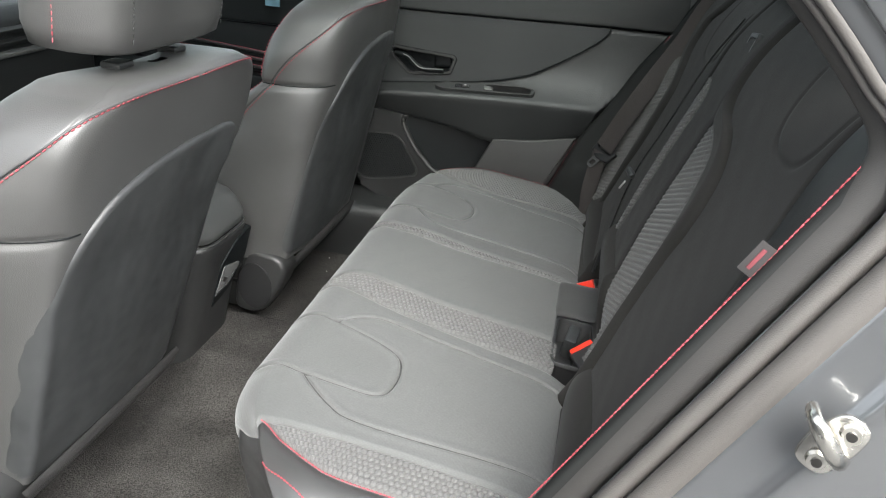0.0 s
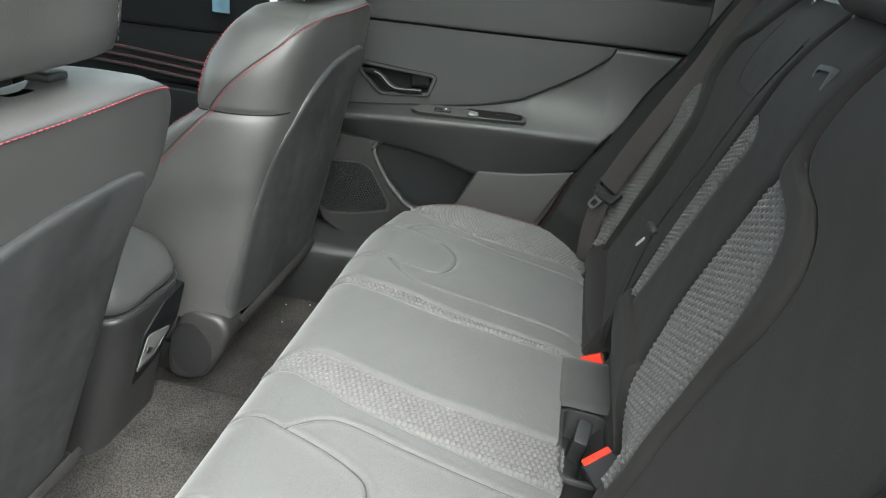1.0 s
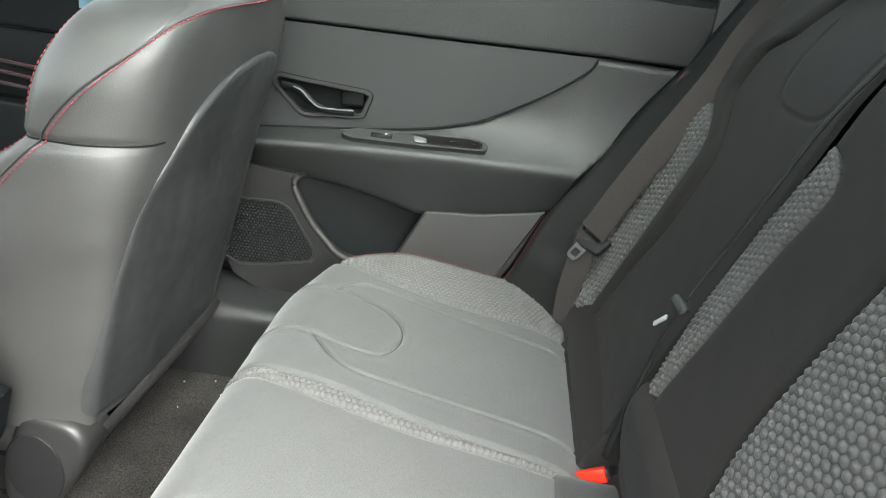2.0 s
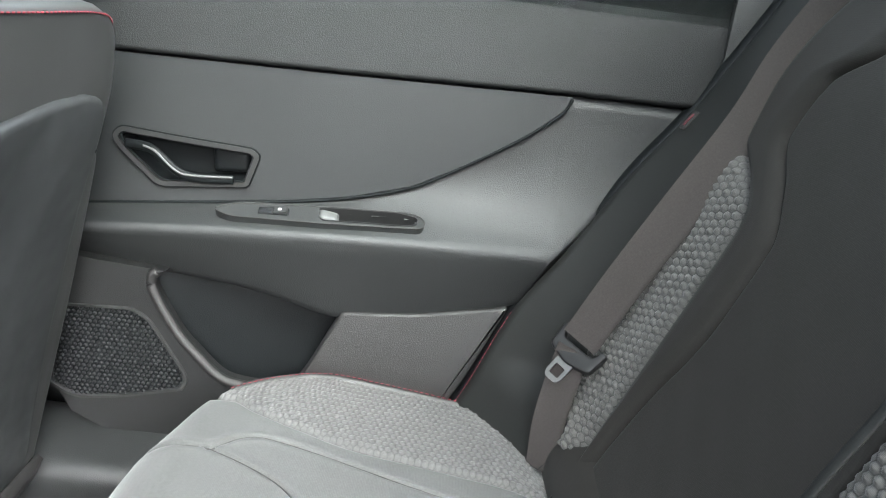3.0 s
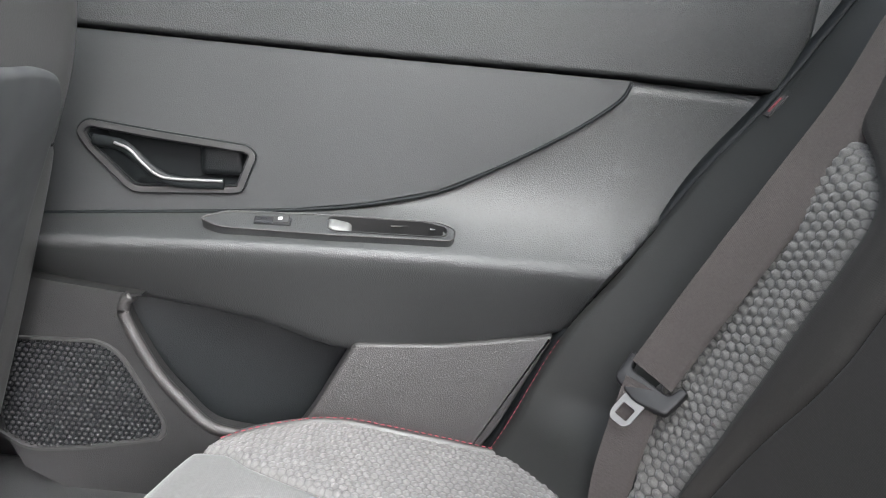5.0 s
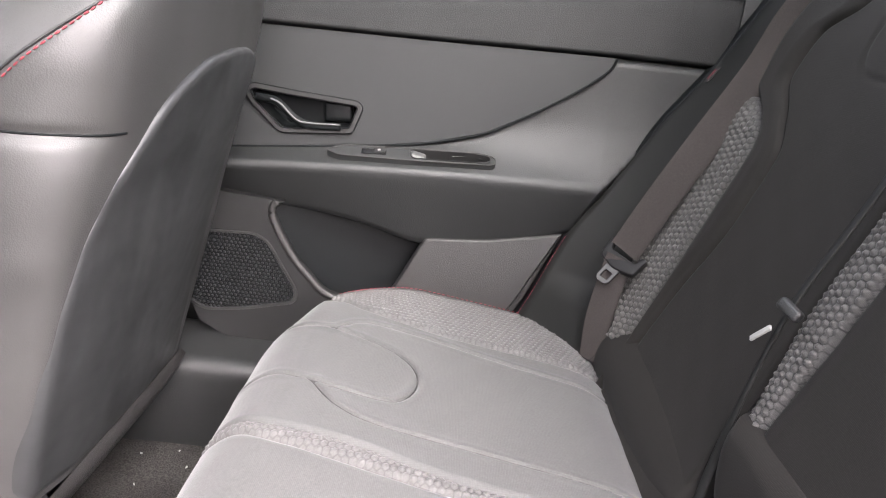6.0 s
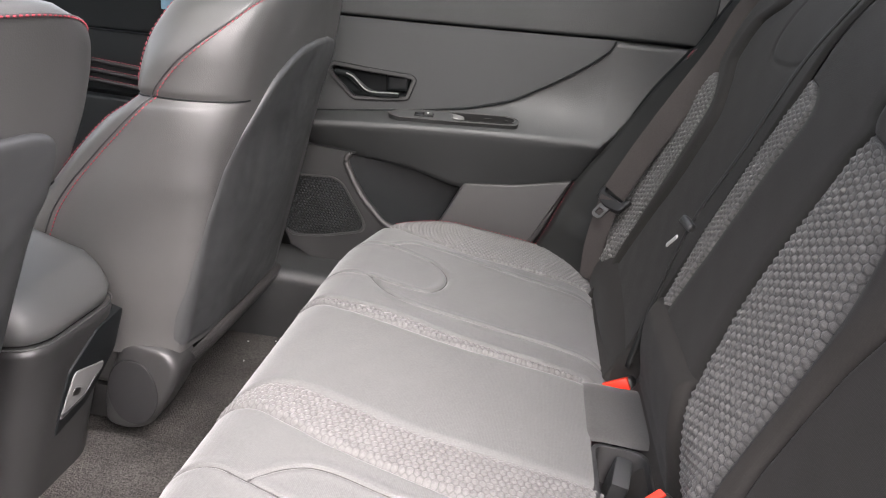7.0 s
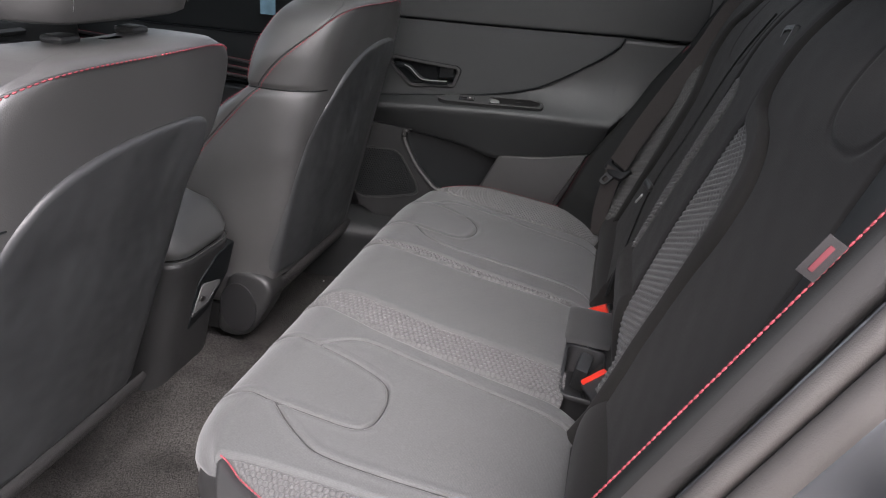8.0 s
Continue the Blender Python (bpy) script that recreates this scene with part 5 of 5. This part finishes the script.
part("tag", rbox((0.003, 0.006, 0.030), (0.102, 1.442, 0.660), 0.001, (40, 20, 0)), WHITE, mb, "pale printed tag")
guide = thing("belt_guide", "black plastic belt guide on top of the seat back", "belt guide")
part("frame", tray(rounded([(-0.035, -0.022), (0.035, -0.022), (0.035, 0.022), (-0.035, 0.022)], 0.008, 4), rounded([(-0.024, -0.012), (0.024, -0.012), (0.024, 0.012), (-0.024, 0.012)], 0.004, 4), axes((0.262, 1.285, 0.99), (0, -1, 0.1), (0.3, 0, 1)), 0.006, 0.02), TRIM, guide)

# sewn tags on the wings
for y, x, z, sg, k in ((0.606, 0.184, 0.885, -1, 0.74), (1.972, 0.186, 0.893, 1, 0.6)):
    tg = thing("child_seat_tag", "grey cloth tag with red mark sewn into the seat edge", "tag", "child seat tags")
    m = axes((float(FAR_EDGE(z)) + 0.002, y + sg * 0.003, z), (0.56, 0, 0.83), (0.12, sg * -1.0, 0))
    if sg < 0:
        m = axes((float(edge_x(z)) - 0.0105, 0.590, z + 0.004), (0.46, 0, 0.887), (-0.887, 0.25, 0.46))
    for nm, w, l, up, mt, lb in (("cloth", 0.022, 0.048, 0.0, TAGCLOTH, ""), ("mark", 0.006, 0.032, 0.0012, TAGMARK, "red mark bar")):
        bm = rbox((l * k, w * k, 0.0025), (0, 0, -sg * up), 0.0008)
        bmesh.ops.transform(bm, matrix=m, verts=bm.verts[:])
        part(nm, bm, mt, tg, lb)

# ---------------------------------------------------------------- near door opening
DIRL = np.array([0.45, 0.0, 0.893])
PERP = np.array([0.893, 0.0, -0.45])
BASE = np.array([0.157, 0.0, 0.807])


# the opening's edge: up along the seat wing, round the corner and forward under the roof
EDGE = [tuple(BASE + DIRL * v) for v in np.linspace(-0.75, 0.17, 28)]
EDGE += [(x, 0.0, z) for x, z in ((0.244, 0.986), (0.247, 1.004), (0.238, 1.026), (0.200, 1.070), (0.157, 1.113), (0.09, 1.175), (-0.02, 1.255), (-0.20, 1.325), (-0.50, 1.355), (-0.80, 1.36))]
EDGE = resample(catmull(EDGE, 6), 0.012)


def sweep(name, section, mat, label, category, closed=False):
    pts = catmull(section, 5, closed)
    t = np.gradient(EDGE, axis=0)
    t /= np.linalg.norm(t, axis=1)[:, None]
    out = np.stack([t[:, 2], 0 * t[:, 0], -t[:, 0]], 1)
    lean = 0.16 * np.clip(EDGE[:, 2] - 1.0, 0, 1)
    k = np.clip((EDGE[:, 2] - 0.97) / 0.08, 0, 1)
    slim = 1 - 0.6 * k * k * (3 - 2 * k)  # the layers lie closer together round the corner
    P = np.array([[e + o * d * w + np.array([0, 0.60 - (0.60 - y) * w + g, 0]) for d, y in pts] for e, o, g, w in zip(EDGE, out, lean, slim)])
    if closed:
        P = np.concatenate([P, P[:, :1]], 1)
    return tagged(grid(name, P, mat, None), label, category, kind="structure")


def ring_at(d, y, r, sq=1.0, n=8):
    return [(d + r * math.cos(a), y + r * sq * math.sin(a)) for a in np.linspace(0, 2 * math.pi, n, endpoint=False)]


sweep("trim", [(0.006, 0.60), (0.004, 0.588), (0.012, 0.574), (0.024, 0.566), (0.034, 0.572), (0.05, 0.60)], TAUPE, "dark taupe plastic edge trim of the door opening", "trim")
sweep("door_seal", ring_at(0.034, 0.541, 0.011), RUBBER, "braided black rubber edge seal of the door opening", "door seal", closed=True)
sweep("weatherstrip", ring_at(0.054, 0.520, 0.017, 0.9), RUBBER, "fat dark rubber weatherstrip round the door opening", "door seal", closed=True)
sweep("door_jamb", [(0.03, 0.56), (0.055, 0.512), (0.066, 0.500), (0.090, 0.488), (0.098, 0.478), (0.105, 0.470), (0.14, 0.462), (0.17, 0.452), (0.175, 0.43), (0.19, 0.41), (0.30, 0.40), (0.5, 0.395)], PAINT, "dark grey painted body metal of the door opening", "car body")

st = thing("door_striker", "bright steel door striker bolted to the painted body", "striker")
sm = axes(tuple(BASE + DIRL * 0.028 + PERP * 0.088 + np.array([0, 0.455, 0])), (0.893, -0.2, -0.2), (0.35, 0, 0.93))
loop_m = sm @ Matrix.Rotation(radians(38), 4, "Z") @ Matrix.Diagonal((0.82, 0.82, 0.82, 1))
sm = sm @ Matrix.Rotation(radians(76), 4, "Z") @ Matrix.Diagonal((0.84, 0.84, 0.84, 1))
part("plate", prism(rounded([(-0.036, -0.016), (0.0, -0.022), (0.036, -0.018), (0.038, 0.014), (0.0, 0.024), (-0.036, 0.018)], 0.014, 5), 0.005, sm, 0.002), STEEL, st, "bright steel base plate")
for q in ((-0.021, 0.0), (0.022, -0.002)):
    for nm, seg, r1, r2, dep, up, mt in (("bolt", 20, 0.0105, 0.0092, 0.006, 0.004, STEEL), ("bolt_head", 12, 0.0055, 0.005, 0.003, 0.0078, DULLSTEEL)):
        bm = bmesh.new()
        bmesh.ops.create_cone(bm, cap_ends=True, segments=seg, radius1=r1, radius2=r2, depth=dep)
        bmesh.ops.transform(bm, matrix=sm @ Matrix.Translation((q[0], q[1], up)), verts=bm.verts[:])
        part(nm, bm, mt, st)
loop = catmull([(0.006, -0.018, 0.0), (0.004, -0.010, 0.014), (0.0, 0.006, 0.024), (-0.004, 0.026, 0.028), (-0.008, 0.040, 0.022), (-0.010, 0.042, 0.0)], 6)
tube("loop", [tuple(loop_m @ Vector(p)) for p in loop], 0.0056, STEEL, st, "bright steel wire loop", sides=10, flat=1.35)

# ---------------------------------------------------------------- rear head restraints
def rear_head(yc, zc, label):
    s = thing("rear_head_restraint", label, "headrest", "rear headrests")
    bm = rbox((0.11, 0.29, 0.14), (0, 0, 0), 0.04, seg=4)
    bmesh.ops.transform(bm, matrix=pose(0.345, yc, zc, 0, 14, 0), verts=bm.verts[:])
    part("pad", bm, LEATHER, s, "black leather pad")
    for y in (-0.06, 0.06):
        tube("post", [(0.32, yc + y, 1.03), (0.325, yc + y, 1.12)], 0.006, STEEL, s, sides=8)


rear_head(0.86, 1.175, "black leather rear head restraint above the larger seat back")
rear_head(1.70, 1.175, "black leather rear head restraint above the smaller seat back")
rear_head(1.29, 1.135, "black leather middle rear head restraint set low on the seat back")

# ---------------------------------------------------------------- front of the cabin
fd = thing("front_door", "closed front door trim coloured near-black for shade, red-piped sweep lines", "car door")
# The panels' near-black colour stands for the unlit front cabin.
part("upper_trim", prism([(-1.75, 0.79), (-0.84, 0.80), (-0.84, 1.0), (-1.75, 0.97)], 0.03, wall_at(2.03), 0.01), BLACKSHADE, fd)
part("insert_panel", prism([(-1.75, 0.66), (-0.84, 0.65), (-0.84, 0.796), (-1.75, 0.786)], 0.03, wall_at(2.05), 0.004), BLACKSHADE, fd)
part("lower_panel", prism([(-1.75, 0.25), (-0.84, 0.25), (-0.84, 0.64), (-1.75, 0.65)], 0.03, wall_at(2.03), 0.01), BLACKSHADE, fd)
for k in range(3):
    tube("piping", [(-1.75, 2.045 - 0.004 * k, 0.745 - 0.022 * k), (-1.2, 2.045 - 0.004 * k, 0.725 - 0.022 * k), (-0.84, 2.045 - 0.004 * k, 0.70 - 0.022 * k)], 0.005, GRILLE, fd, "dark sweep line", sides=8)
    stitches("stitching", [(-1.75, 2.036 - 0.004 * k, 0.752 - 0.022 * k), (-1.2, 2.036 - 0.004 * k, 0.732 - 0.022 * k), (-0.84, 2.036 - 0.004 * k, 0.707 - 0.022 * k)], THREAD, fd, 0.006, 0.002, 0.0008)
card = tagged(part("hanging_card", rbox((0.045, 0.003, 0.09), (-0.935, 1.985, 0.905), 0.001), CARD, None), "small blue printed card against the centre pillar", "card")
dash = thing("dashboard", "black dashboard with air vent slats", "dashboard")
part("body", rbox((0.40, 1.40, 0.30), (-1.72, MID, 0.68), 0.06, seg=4), TRIM, dash, "black grained dashboard")
for k in range(3):
    part("vent_slat", rbox((0.02, 0.24, 0.012), (-1.515, 1.62, 0.775 - 0.03 * k), 0.004, (0, 20, 0)), SILVER if k == 2 else DARKP, dash)
